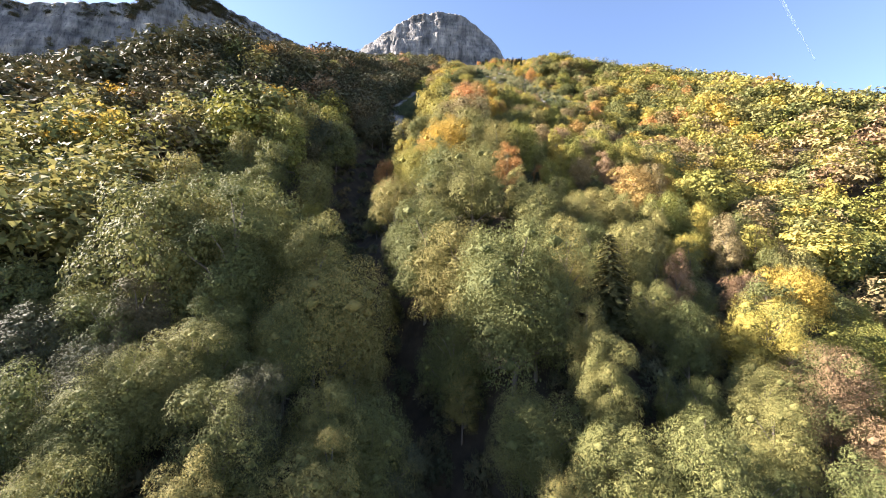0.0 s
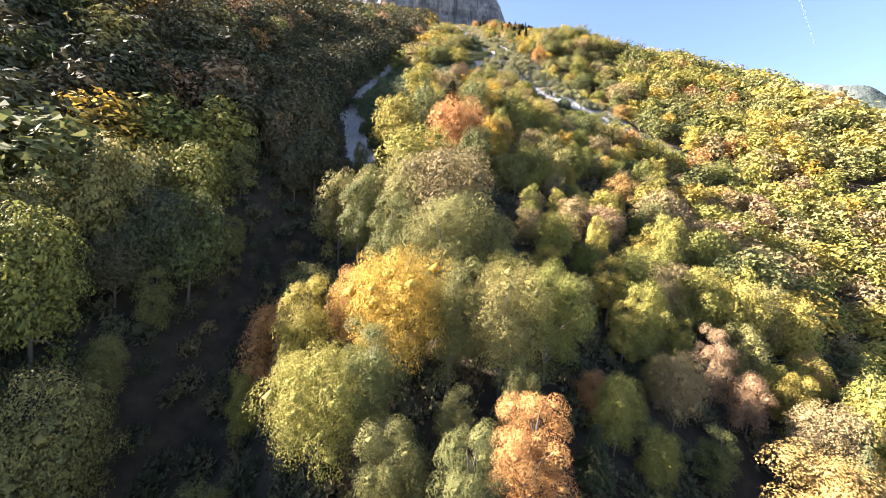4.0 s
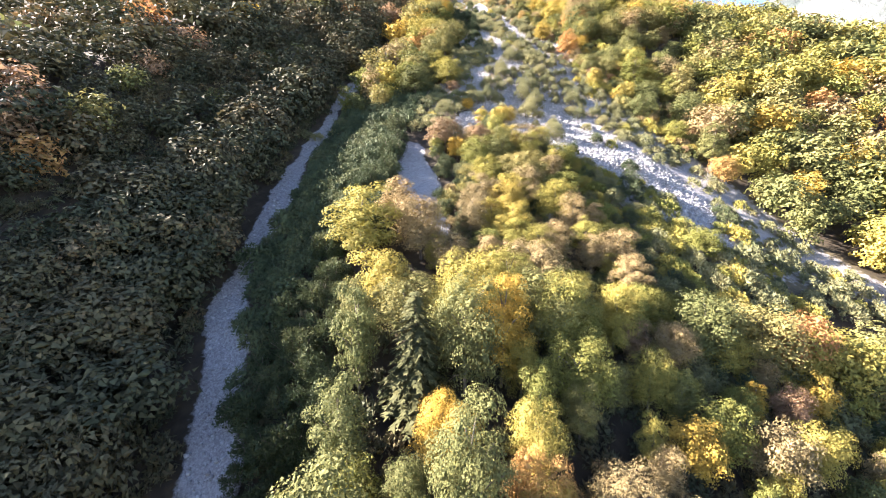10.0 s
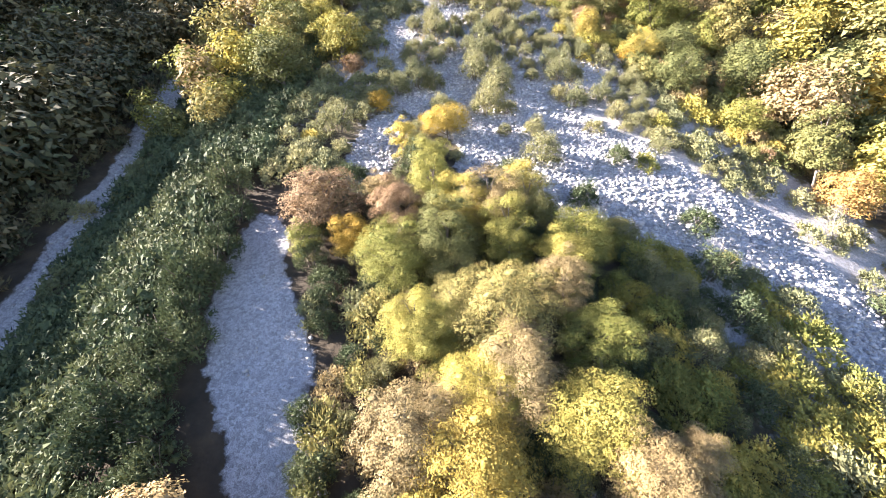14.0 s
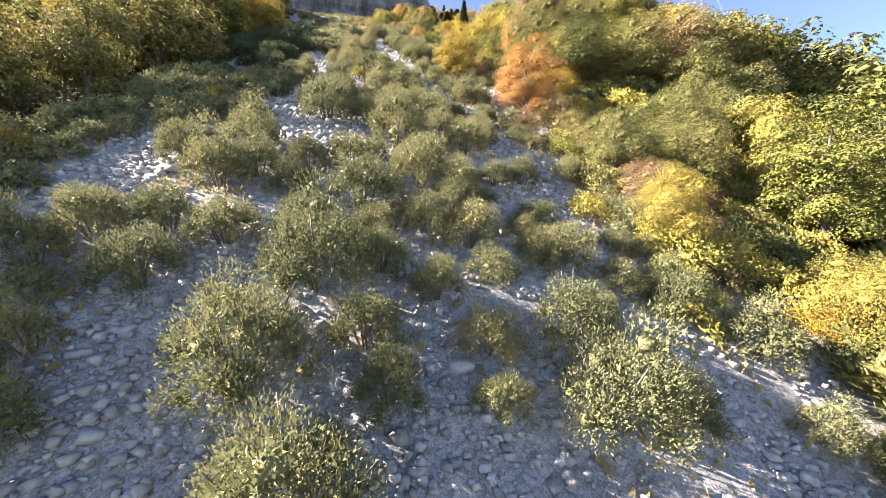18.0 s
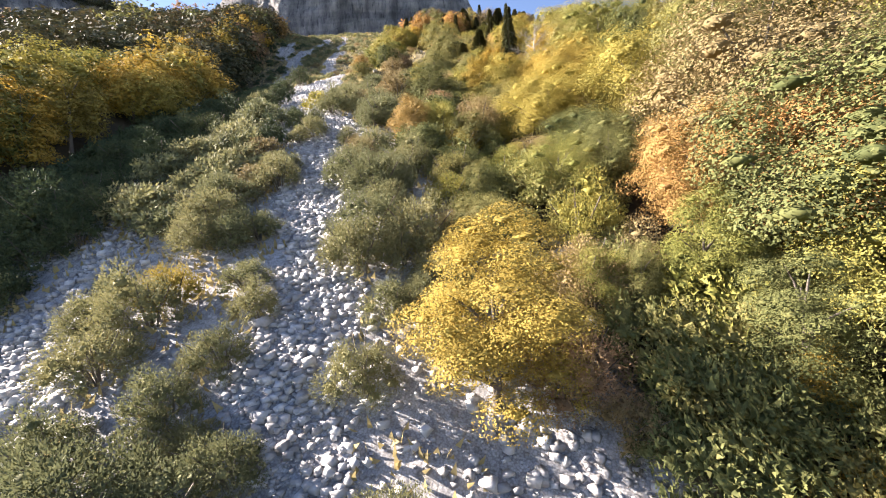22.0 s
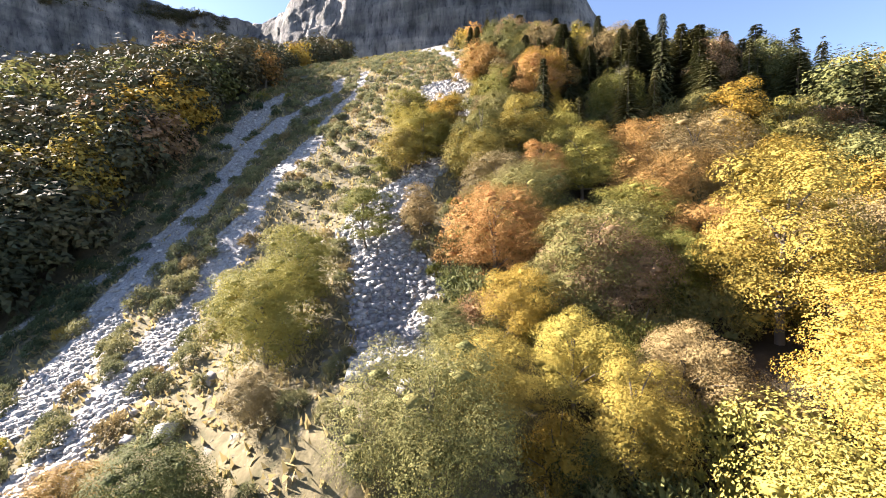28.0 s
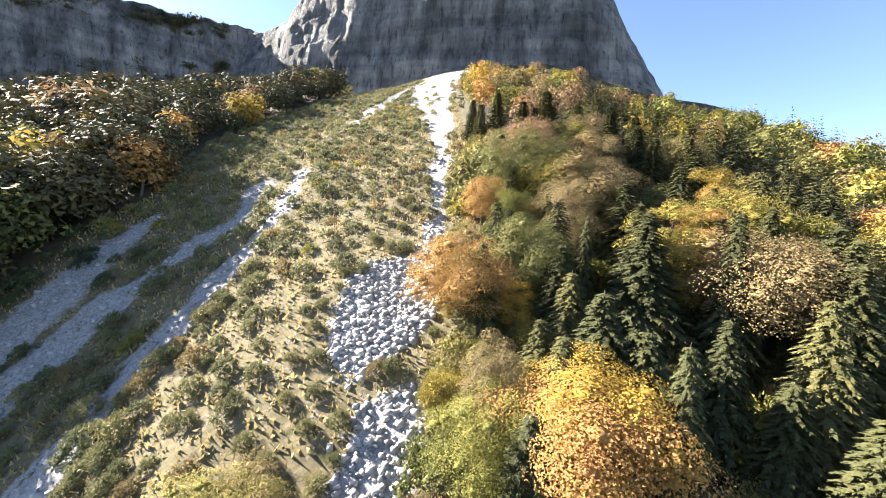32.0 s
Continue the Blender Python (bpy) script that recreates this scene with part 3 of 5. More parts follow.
for n in range(25):
    c = (ua + (ub - ua) * (n / 24)).normalized() * 4300
    w = 15 * (1 - 0.75 * n / 24) * (0.8 + 0.4 * hashed(n, 3, 1))
    pts += [c - side * w, c + side * w]
trail = raw_mesh("vapour_trail", np.array([tuple(p) for p in pts]), np.array([(2 * n, 2 * n + 1, 2 * n + 3, 2 * n + 2) for n in range(24)]), tm)
tagged(new("vapour_trail", trail), "thin white vapour trail in the blue sky", "vapour trail", kind="structure")

# ---- building plants ----
def unit(v):
    return v / np.maximum(np.linalg.norm(v, axis=-1, keepdims=True), 1e-6)


def sprays(at, facing, length, width, r, along=None):
    """Leaf sprays: ragged triangles at the given places. Returns corners and faces."""
    n = len(at)
    t = unit(np.cross(facing, r.normal(size=(n, 3)))) if along is None else along
    w = unit(np.cross(facing, t))
    ln = (length * r.uniform(0.6, 1.35, n))[:, None]
    wd = (width * r.uniform(0.6, 1.35, n))[:, None]
    skew = r.uniform(-0.35, 0.35, n)[:, None]
    co = np.stack([at - t * ln * 0.42 - w * wd * 0.5, at - t * ln * (0.42 + skew) + w * wd * 0.5, at + t * ln * 0.58 + w * wd * skew], 1)
    return co.reshape(-1, 3), np.arange(3 * n).reshape(n, 3)


def tube(points, radii, sides=6):
    """A tapering tube along points. Returns corners and quads."""
    p, rad = np.array(points, float), np.array(radii, float)
    d = unit(np.gradient(p, axis=0))
    a = unit(np.cross(d, np.where(np.abs(d[:, 2:]) > 0.9, [[1.0, 0, 0]], [[0, 0, 1.0]])))
    b = np.cross(d, a)
    ang = np.arange(sides) * 2 * math.pi / sides
    co = p[:, None] + rad[:, None, None] * (np.cos(ang)[None, :, None] * a[:, None] + np.sin(ang)[None, :, None] * b[:, None])
    k = np.arange(len(p) - 1)[:, None] * sides
    i, j = np.arange(sides), (np.arange(sides) + 1) % sides
    f = np.stack([k + i, k + j, k + sides + j, k + sides + i], -1).reshape(-1, 4)
    return co.reshape(-1, 3), f


def merged(pieces):
    co, fs, n = [], [], 0
    for c, f in pieces:
        co.append(c)
        fs.append(f + n)
        n += len(c)
    return np.concatenate(co), np.concatenate(fs)


def clumps(shape, r):
    """Where a crown's masses of foliage sit: centres and radii, for a tree one unit high."""
    wide, low, n = {"dome": (0.41, 0.02, 46), "tall": (0.30, 0.04, 42), "spread": (0.47, 0.12, 50), "birch": (0.26, 0.12, 34)}[shape]
    out = []
    for i in range(n):
        v = 1 - 1.85 * (i + 0.5) / n
        a = i * 2.39996 + r.uniform(-0.5, 0.5)
        s = math.sqrt(max(0.0, 1 - v * v))
        mid = (1 + low) / 2
        half = (1 - low) / 2
        k = r.uniform(0.54, 1.06)
        rad = wide * r.uniform(0.26, 0.42)
        if shape == "birch":
            k *= 0.75 + 0.35 * (1 - max(v, 0))
        out.append((math.cos(a) * s * wide * k, math.sin(a) * s * wide * k, mid + v * half * k * 0.92, rad))
    for i in range(7):
        a = r.uniform(0, 6.28)
        out.append((math.cos(a) * wide * 0.3, math.sin(a) * wide * 0.3, low + (1 - low) * r.uniform(0.3, 0.7), wide * 0.42))
    return np.array(out)


OCTAHEDRON = (np.array([(1, 0, 0), (0, 1, 0), (-1, 0, 0), (0, -1, 0), (0, 0, 1), (0, 0, -1)], float), np.array([(0, 1, 4), (1, 2, 4), (2, 3, 4), (3, 0, 4), (1, 0, 5), (2, 1, 5), (3, 2, 5), (0, 3, 5)]))


def cores(c, rad, form, r):
    """An uneven solid hidden behind each clump's leaves, added to block light and darken the gaps."""
    v, f = form
    co = c[:, None] + v[None] * (rad[:, None] * r.uniform(0.7, 1.15, (len(c), len(v))))[..., None] * [1, 1, 0.5]
    return co.reshape(-1, 3), (f[None] + (np.arange(len(c)) * len(v))[:, None, None]).reshape(-1, 3)


def crown(shape, count, leaf, seed):
    """Foliage of a broadleaf tree one unit high: count small sprays on the clumps, and larger ones within."""
    r = np.random.default_rng(seed)
    c = clumps(shape, r)
    share = c[:, 3] ** 2 / (c[:, 3] ** 2).sum()
    inner = max(12, count // 8)
    pick = r.choice(len(c), count + inner, p=share)
    d = unit(r.normal(size=(count + inner, 3)) + [0, 0, 0.5])
    deep = np.arange(count + inner) >= count
    rad = c[pick, 3] * np.where(deep, r.uniform(0.2, 0.7, count + inner), r.uniform(0.5, 1.13, count + inner) ** 0.5)
    at = c[pick, :3] + d * rad[:, None] * [1.12, 1.12, 0.62]
    at[:, 2] -= 0.30 * (rad * d[:, 0]) ** 2 / c[pick, 3] + 0.30 * (rad * d[:, 1]) ** 2 / c[pick, 3]
    out = unit(at - [0, 0, 0.5])
    facing = unit(d * 0.75 + out * 0.35 + [0, 0, 0.45] + r.normal(size=(count + inner, 3)) * 0.36)
    size = np.where(deep, leaf * 1.35, leaf)
    if count > 600:
        most = np.argsort(-c[:, 3])[: 40 if count > 1500 else 16]
        light_block = cores(c[most, :3] - [0, 0, 0.012], c[most, 3] * 0.42, OCTAHEDRON, r)
    else:
        few = np.argsort(-c[:, 3])[: 9 if count > 300 else 4]
        light_block = cores(c[few, :3], c[few, 3] * (0.4 if count > 300 else 0.6), OCTAHEDRON, r)
    return merged([sprays(at, facing, size, size * 0.74, r), light_block])


def trunk(shape, seed, limbs=7, thick=0.018):
    r = np.random.default_rng(seed)
    c = clumps(shape, np.random.default_rng(seed))
    bend = r.normal(size=2) * 0.03
    spine = [(bend[0] * math.sin(3 * h), bend[1] * math.sin(2.5 * h), h * 0.86 - 0.12) for h in np.linspace(0, 1, 7)]
    pieces = [tube(spine, [thick * (1.35 - 1.1 * h) for h in np.linspace(0, 1, 7)])]
    for i in r.choice(len(c) - 7, limbs, replace=False):
        end = c[i, :3]
        h0 = min(max(0.18, end[2] - 0.18 - 0.25 * math.hypot(end[0], end[1])), 0.6)
        s = np.array([bend[0] * math.sin(3 * h0), bend[1] * math.sin(2.5 * h0), h0])
        m = (s + end) / 2 + [0, 0, 0.03]
        pieces.append(tube([s, m, end], [thick * 0.6, thick * 0.36, thick * 0.12], 4))
    return merged(pieces)


def spruce_crown(rings, per, stations, seed):
    """Needle boughs of a spruce one unit high: whorls of drooping boughs, each with twigs on both sides."""
    r = np.random.default_rng(seed)
    rows = []
    for i in range(rings):
        h = 0.07 + 0.92 * (i + r.uniform(-0.3, 0.3)) / rings
        reach = (0.205 * (1.02 - h) ** 0.8 + 0.01) * r.uniform(0.85, 1.1)
        k = max(4, int(per * (1.1 - 0.55 * h)))
        for j in range(k):
            a = (j + r.uniform(-0.35, 0.35)) * 6.283 / k + i * 1.7
            ln = reach * r.uniform(0.65, 1.1)
            for q in range(stations):
                f = 0.22 + 0.72 * (q + r.uniform(0, 0.6)) / stations
                for side in (-1, 1):
                    rows.append((a, ln, f, side, h))
    a, ln, f, side, h = np.array(rows).T
    zero = np.zeros_like(a)
    d = np.stack([np.cos(a), np.sin(a), zero], 1)
    at = d * (ln * f)[:, None]
    at[:, 2] = h - 0.5 * f * f * ln + 0.015
    b = a + side * r.uniform(0.35, 0.95, len(a))
    t = unit(np.stack([np.cos(b), np.sin(b), -0.25 - 0.6 * f + 0.2 * r.normal(size=len(a))], 1))
    size = np.maximum(ln * (0.62 - 0.3 * f) * (3.4 / (stations + 1.4)) ** 0.6, 0.02)
    flat = unit(d * 0.45 + [0, 0, 0.9] + r.normal(size=(len(a), 3)) * 0.25)
    flat = unit(flat - t * (flat * t).sum(1)[:, None])
    return sprays(at + t * (size * 0.35)[:, None], flat, size, size * 0.5, r, t)


def spruce_trunk(seed):
    return tube([(0, 0, -0.1), (0, 0, 0.3), (0.003, 0, 0.7), (0, 0, 1.0)], [0.016, 0.013, 0.007, 0.001])


def shrub_foliage(count, leaf, seed, upright=0.5):
    """A mounded shrub one unit across and about 0.62 high, leafy down to the ground, of many upright twigs."""
    r = np.random.default_rng(seed)
    n = 20
    a, rad = np.arange(n) * 2.39996 + r.uniform(-0.4, 0.4, n), np.sqrt((np.arange(n) + 0.5) / n) * 0.37
    c = np.stack([np.cos(a) * rad, np.sin(a) * rad, 0.07 + 0.42 * (1 - (rad / 0.42) ** 2) * r.uniform(0.65, 1.2, n)], 1)
    s = r.uniform(0.10, 0.20, n)
    inner = max(8, count // 7)
    pick = r.choice(n, count + inner, p=s**2 / (s**2).sum())
    deep = np.arange(count + inner) >= count
    d = unit(r.normal(size=(count + inner, 3)) + [0, 0, 0.3] + c[pick] * [1.5, 1.5, 0])
    at = c[pick] + d * (s[pick] * np.where(deep, r.uniform(0.1, 0.7, count + inner), r.uniform(0.7, 1.15, count + inner)))[:, None]
    at[:, 2] = np.abs(at[:, 2]) + 0.01
    t = unit(d * 0.8 + [0, 0, upright] + r.normal(size=(count + inner, 3)) * 0.4)
    facing = unit(d + r.normal(size=(count + inner, 3)) * 0.35 + 1e-3)
    facing = unit(facing - t * (facing * t).sum(1)[:, None] * 0.8)
    size = np.where(deep, 1.7 * leaf, leaf)
    some = np.arange(n) if count > 600 else np.argsort(-s)[: 6 if count > 200 else 3]
    light_block = cores(c[some], s[some] * 0.5, OCTAHEDRON, r)
    return merged([sprays(at, facing, size, size * np.where(deep, 0.9, 0.5), r, t), light_block])


def shrub_stems(seed):
    r = np.random.default_rng(seed)
    pieces = []
    for _ in range(8):
        a, o = r.uniform(0, 6.28), r.uniform(0.12, 0.36)
        e = np.array([math.cos(a) * o, math.sin(a) * o, r.uniform(0.35, 0.6)])
        pieces.append(tube([e * [0.1, 0.1, 0] - [0, 0, 0.08], e * [0.5, 0.5, 0.55], e], [0.014, 0.010, 0.004], 4))
    return merged(pieces)


def bare_branches(seed, twigs=46):
    """The branches of a leafless tree one unit high, each forking into thin twigs."""
    r = np.random.default_rng(seed)
    pieces = [tube([(0, 0, -0.1), (0.01, 0, 0.3), (0, 0.02, 0.65), (0.02, 0.01, 1.0)], [0.012, 0.009, 0.005, 0.001], 5)]
    for _ in range(twigs):
        h = r.uniform(0.22, 0.92)
        a, ln = r.uniform(0, 6.283), 0.34 * (1.1 - h) * r.uniform(0.6, 1.2) + 0.05
        s = np.array([0, 0.01, h])
        m = s + np.array([math.cos(a) * ln * 0.5, math.sin(a) * ln * 0.5, ln * 0.35])
        e = m + np.array([math.cos(a + r.uniform(-0.5, 0.5)) * ln * 0.5, math.sin(a + r.uniform(-0.5, 0.5)) * ln * 0.5, ln * r.uniform(0.1, 0.6)])
        pieces.append(tube([s, m, e], [0.0036, 0.0024, 0.0008], 3))
        for _ in range(4):
            g = m + (e - m) * r.uniform(0.1, 0.8)
            pieces.append(tube([g, g + r.normal(size=3) * 0.05 + [0, 0, 0.05]], [0.0016, 0.0006], 3))
    return merged(pieces)


SHAPES = ["dome", "tall", "spread", "birch"]
GRADES = {"hero": (64000, 0.0084), "finest": (34000, 0.0114), "fine": (17000, 0.0172), "close": (8000, 0.0255), "near": (3500, 0.038), "mid": (1100, 0.060), "thin": (560, 0.078), "far": (190, 0.119)}
MESHES = {}


def mesh_of(kind, grade, shape, leaf, v):
    """The shared meshes of plants, made once for each kind, grade of detail, shape, leaf colour and variant."""
    key = (kind, grade, shape, leaf, v)
    if key in MESHES:
        return MESHES[key]
    raw = (kind, grade, shape, v)
    if raw not in MESHES:
        seed = 11 + 31 * v + 7 * SHAPES.index(shape) if shape in SHAPES else 5 + v
        if kind == "crown":
            n, size = GRADES[grade]
            size *= {"dome": 1.0, "tall": 0.85, "spread": 1.05, "birch": 0.72}[shape]
            MESHES[raw] = crown(shape, n, size, seed)
        elif kind == "trunk":
            MESHES[raw] = trunk(shape, seed, 9 if grade in ("hero", "finest", "fine", "close", "near") else 4, 0.018 if shape != "birch" else 0.012)
        elif kind == "boughs":
            MESHES[raw] = spruce_crown(*{"hero": (46, 17, 12), "finest": (40, 15, 9), "fine": (36, 14, 7), "close": (32, 12, 6), "near": (24, 10, 4), "mid": (17, 9, 3), "thin": (13, 7, 2), "far": (8, 5, 1)}[grade], seed)
        elif kind == "mast":
            MESHES[raw] = spruce_trunk(seed)
        elif kind == "foliage":
            MESHES[raw] = shrub_foliage(*{"hero": (7600, 0.0195), "finest": (5600, 0.0235), "fine": (3800, 0.029), "close": (2000, 0.041), "near": (1000, 0.060), "mid": (560, 0.074), "far": (150, 0.135)}[grade], seed, 0.4 if shape == "willow" else 0.25)
        elif kind == "stems":
            MESHES[raw] = shrub_stems(seed)
        elif kind == "bare":
            MESHES[raw] = bare_branches(seed)
    co, f = MESHES[raw]
    MESHES[key] = raw_mesh({"crown": "crown", "boughs": "boughs", "foliage": "foliage"}.get(kind, "trunk"), co, f, LEAF[leaf] if leaf in LEAF else DEAD if leaf == "dead" else BARK)
    return MESHES[key]


LABELS = {
    "green": "broadleaf tree with a full olive-green crown on the slope",
    "lime": "broadleaf tree turning yellow-green in early autumn",
    "gold": "broadleaf tree with a bright golden autumn crown",
    "orange": "broadleaf tree with an orange autumn crown",
    "russet": "broadleaf tree with a thinning russet-brown crown",
    "tan": "thin-leaved tree fading to a pale straw brown",
    "dull": "broadleaf tree with a dull green-brown crown on the shaded slope",
}


def stand(name, x, y, size, pieces, label, category, group, sink=0.0, tilt=0.0):
    """One plant at a place on the hillside, an Empty with its parts; size scales it."""
    ob = new(name)
    ob.empty_display_size = 0.1
    ob.location = (x, y, float(ground_z(x, y)) - sink)
    ob.rotation_mode = "ZYX"
    ob.rotation_euler = (tilt, 0, float(rng.uniform(0, 6.28)))
    ob.scale = size
    for pname, mesh in pieces:
        part(pname, mesh, ob)
    return tagged(ob, label, category, group)


def broadleaf(x, y, h, leaf, shape, grade, wide=1.0):
    v = int(rng.integers(0, 1 if grade == "hero" else 2 if grade in ("finest", "fine") else 3))
    name = "birch_tree" if shape == "birch" else {"green": "beech_tree", "lime": "hornbeam_tree", "gold": "maple_tree", "orange": "maple_tree", "russet": "oak_tree", "tan": "ash_tree", "dull": "oak_tree"}[leaf]
    return stand(name, x, y, (h * wide, h * wide, h), [("trunk", mesh_of("trunk", grade, shape, "bark", v)), ("crown", mesh_of("crown", grade, shape, leaf, v))],
                 LABELS[leaf] if shape != "birch" else "slender birch with thin yellowing leaves beside the scree", "tree", name.split("_")[0] + " trees of the hillside", 0.3)


def spruce(x, y, h, grade, wide=1.0):
    v = int(rng.integers(0, 3))
    return stand("spruce_tree", x, y, (h * wide, h * wide, h), [("trunk", mesh_of("mast", "near", "", "bark", v)), ("crown", mesh_of("boughs", grade, "", "needle", v))],
                 "dark green spruce with drooping boughs among autumn trees", "conifer", "spruces of the upper wood", 0.3)


def shrub(x, y, w, leaf, grade, kind="willow", tall=1.0):
    v = int(rng.integers(0, 4))
    label = {"shrub": "rounded grey-green willow shrub growing on the scree", "alder": "low dark green alder bush in a dense thicket", "lime": "yellow-green bush standing on the scree",
             "gold": "golden autumn bush on the slope", "orange": "small orange autumn bush on the slope", "russet": "russet-brown bush on the slope", "dull": "dull green bush", "tan": "straw-brown withering bush on the slope", "green": "olive-green hazel bush under the trees"}[leaf]
    return stand({"shrub": "willow_shrub", "alder": "alder_shrub"}.get(leaf, "hazel_bush"), x, y, (w, w, w * tall), [("woody_base", mesh_of("stems", "near", "", "bark", v)), ("foliage", mesh_of("foliage", grade, kind, leaf, v))],
                 label, "shrub", "shrubs of the scree", 0.06 * w, 0.42)


def bare_tree(x, y, h, wide=1.0):
    v = int(rng.integers(0, 3))
    return stand("dead_tree", x, y, (h * wide, h * wide, h), [("branchwork", mesh_of("bare", "near", "", "dead", v))], "leafless pale grey tree with fine bare twigs", "tree", "bare trees", 0.2)


class Wood:
    """Far plants joined into one mesh for each colour: nobody could count them."""

    def __init__(self):
        self.rows = {}

    def add(self, key, x, y, sx, sz, z=None):
        self.rows.setdefault(key, []).append((x, y, sx, sz, rng.uniform(0, 6.28), rng.uniform(0, 1), float(ground_z(x, y)) if z is None else z))

    def build(self, name, label):
        for (kind, grade, shape, leaf), rows in self.rows.items():
            rows = np.array(rows)
            which = rng.integers(0, 3, len(rows))
            cos, fs, tints, n = [], [], [], 0
            for v in range(3):
                mesh_of(kind, grade, shape, leaf, v)
                co, f = MESHES[(kind, grade, shape, v)]
                r = rows[which == v]
                if not len(r):
                    continue
                c, s = np.cos(r[:, 4])[:, None], np.sin(r[:, 4])[:, None]
                z0 = r[:, 6:7]
                lie = 0.5 if kind == "foliage" else 0.0
                back = (co[:, 0] * s + co[:, 1] * c) * r[:, 2:3]
                P = np.stack([(co[:, 0] * c - co[:, 1] * s) * r[:, 2:3] + r[:, 0:1], back + r[:, 1:2], co[:, 2] * r[:, 3:4] + z0 + lie * back], -1)
                cos.append(P.reshape(-1, 3))
                fs.append((f[None] + (np.arange(len(r)) * len(co))[:, None, None]).reshape(-1, f.shape[1]) + n)
                tints.append(np.repeat(r[:, 5], len(co)))
                n += P.shape[0] * P.shape[1]
            m = raw_mesh(name, np.concatenate(cos), np.concatenate(fs), LEAF[leaf])
            m.attributes.new("tint", "FLOAT", "POINT").data.foreach_set("value", np.concatenate(tints).astype(np.float32))
            tagged(new(name, m), label.format({"needle": "dark conifer", "dull": "dull green-brown"}.get(leaf, leaf)), "woodland" if kind != "foliage" else "scrub", kind="stuff")

# ---- the woods ----
def path_x(y):
    """The middle of the strip of land seen from near by."""
    return np.interp(y, [0, 110, 200, 270, 340, 480], [2, 8, 34, 52, 58, 55])


def height_over(y):
    """How high above the ground the land is looked at from."""
    return np.interp(y, [0, 60, 110, 150, 200, 220, 270, 340, 400], [25, 33, 42, 38, 27, 20, 20, 24, 29])


def grade_of(x, y):
    """The detail that a plant needs, by its distance from the strip of land seen from near by."""
    d = math.hypot(abs(x - path_x(y)), height_over(y)) * float(np.interp(y, [90, 130, 290, 320], [0.78, 1.0, 1.0, 0.86]))
    return "hero" if d < 22.5 and y > 225 else "finest" if d < 32 else "fine" if d < 41 else "close" if d < 51 else "near" if d < 60 else "mid" if d < 88 else "thin" if d < 150 else "far"


MIXES = {
    "left_low": [("green", 0.60), ("lime", 0.80), ("dull", 0.94), ("gold", 0.98), ("orange", 1.0)],
    # Mostly the darkened leaf: the left hillside's shade is kept in its colour.
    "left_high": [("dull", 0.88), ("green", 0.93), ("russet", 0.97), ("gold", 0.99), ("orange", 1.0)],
    "low": [("green", 0.66), ("lime", 0.88), ("tan", 0.93), ("gold", 0.97), ("orange", 1.0)],
    "right_low": [("green", 0.24), ("lime", 0.70), ("tan", 0.86), ("gold", 0.92), ("russet", 0.97), ("orange", 1.0)],
    "birches": [("lime", 0.46), ("green", 0.56), ("tan", 0.87), ("gold", 0.93), ("russet", 1.0)],
    "middle": [("green", 0.44), ("lime", 0.84), ("tan", 0.90), ("gold", 0.97), ("orange", 1.0)],
    "upper": [("green", 0.26), ("lime", 0.46), ("tan", 0.62), ("gold", 0.82), ("russet", 0.92), ("orange", 1.0)],
    "upper_right": [("green", 0.34), ("lime", 0.58), ("tan", 0.72), ("gold", 0.82), ("russet", 0.90), ("orange", 1.0)],
}


def leaf_mix(x, y, u):
    """The leaf colour of a tree, by the part of the hillside it stands in; darkened where the left slope lies in shade.
    """
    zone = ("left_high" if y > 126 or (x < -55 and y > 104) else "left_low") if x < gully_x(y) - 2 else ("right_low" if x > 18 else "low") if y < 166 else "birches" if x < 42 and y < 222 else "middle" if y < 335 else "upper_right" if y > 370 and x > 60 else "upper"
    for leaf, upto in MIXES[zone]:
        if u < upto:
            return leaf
    return "green"


taken = []


def clear_of(x, y, d):
    return all((x - a) ** 2 + (y - b) ** 2 > (d * 0.5 + r) ** 2 for a, b, r in taken)


# Trees that stand out: place, height, leaf, shape, breadth
LOW_TREES = [
    (11.6, 74, 12.5, "orange", "tall", 0.8), (36.6, 74, 12, "orange", "dome", 0.9), (-5.4, 89, 12, "orange", "tall", 0.7), (38.6, 109, 8, "gold", "dome", 0.9),
    (-0.4, 124, 15, "lime", "spread", 1.0), (43.6, 130, 10, "orange", "dome", 0.9), (9.6, 152, 10, "gold", "dome", 0.9),
]
STAND_TREES = [
    (-3.4, 178, 15, "lime", "tall", 1.25), (35.6, 182, 9, "lime", "birch", 1.2), (59.6, 186, 7, "lime", "dome", 1.1), (35.6, 196, 10, "lime", "birch", 1.3),
    (113.6, 199, 8, "orange", "dome", 1.1), (13.4, 211, 6, "gold", "dome", 1.0), (21.1, 226, 8, "lime", "birch", 1.0), (28, 232.5, 6.5, "gold", "spread", 1.2),
    (17.9, 240, 4.5, "gold", "dome", 1.0),
]
EDGE_TREES = [
    (13.7, 250, 4.5, "russet", "dome", 1.1), (11.6, 253, 11, "lime", "dome", 1.0), (64.5, 260, 6, "russet", "dome", 1.0), (59.4, 276.5, 10.8, "orange", "tall", 1.25),
    (53.4, 293, 9.0, "gold", "tall", 1.3), (14.3, 294, 7, "orange", "dome", 1.0), (66.2, 300, 9, "orange", "dome", 0.9), (4.2, 300, 8, "gold", "dome", 1.0),
    (5.2, 302, 9, "lime", "spread", 1.1), (-2.8, 307, 10, "gold", "spread", 1.1),
]
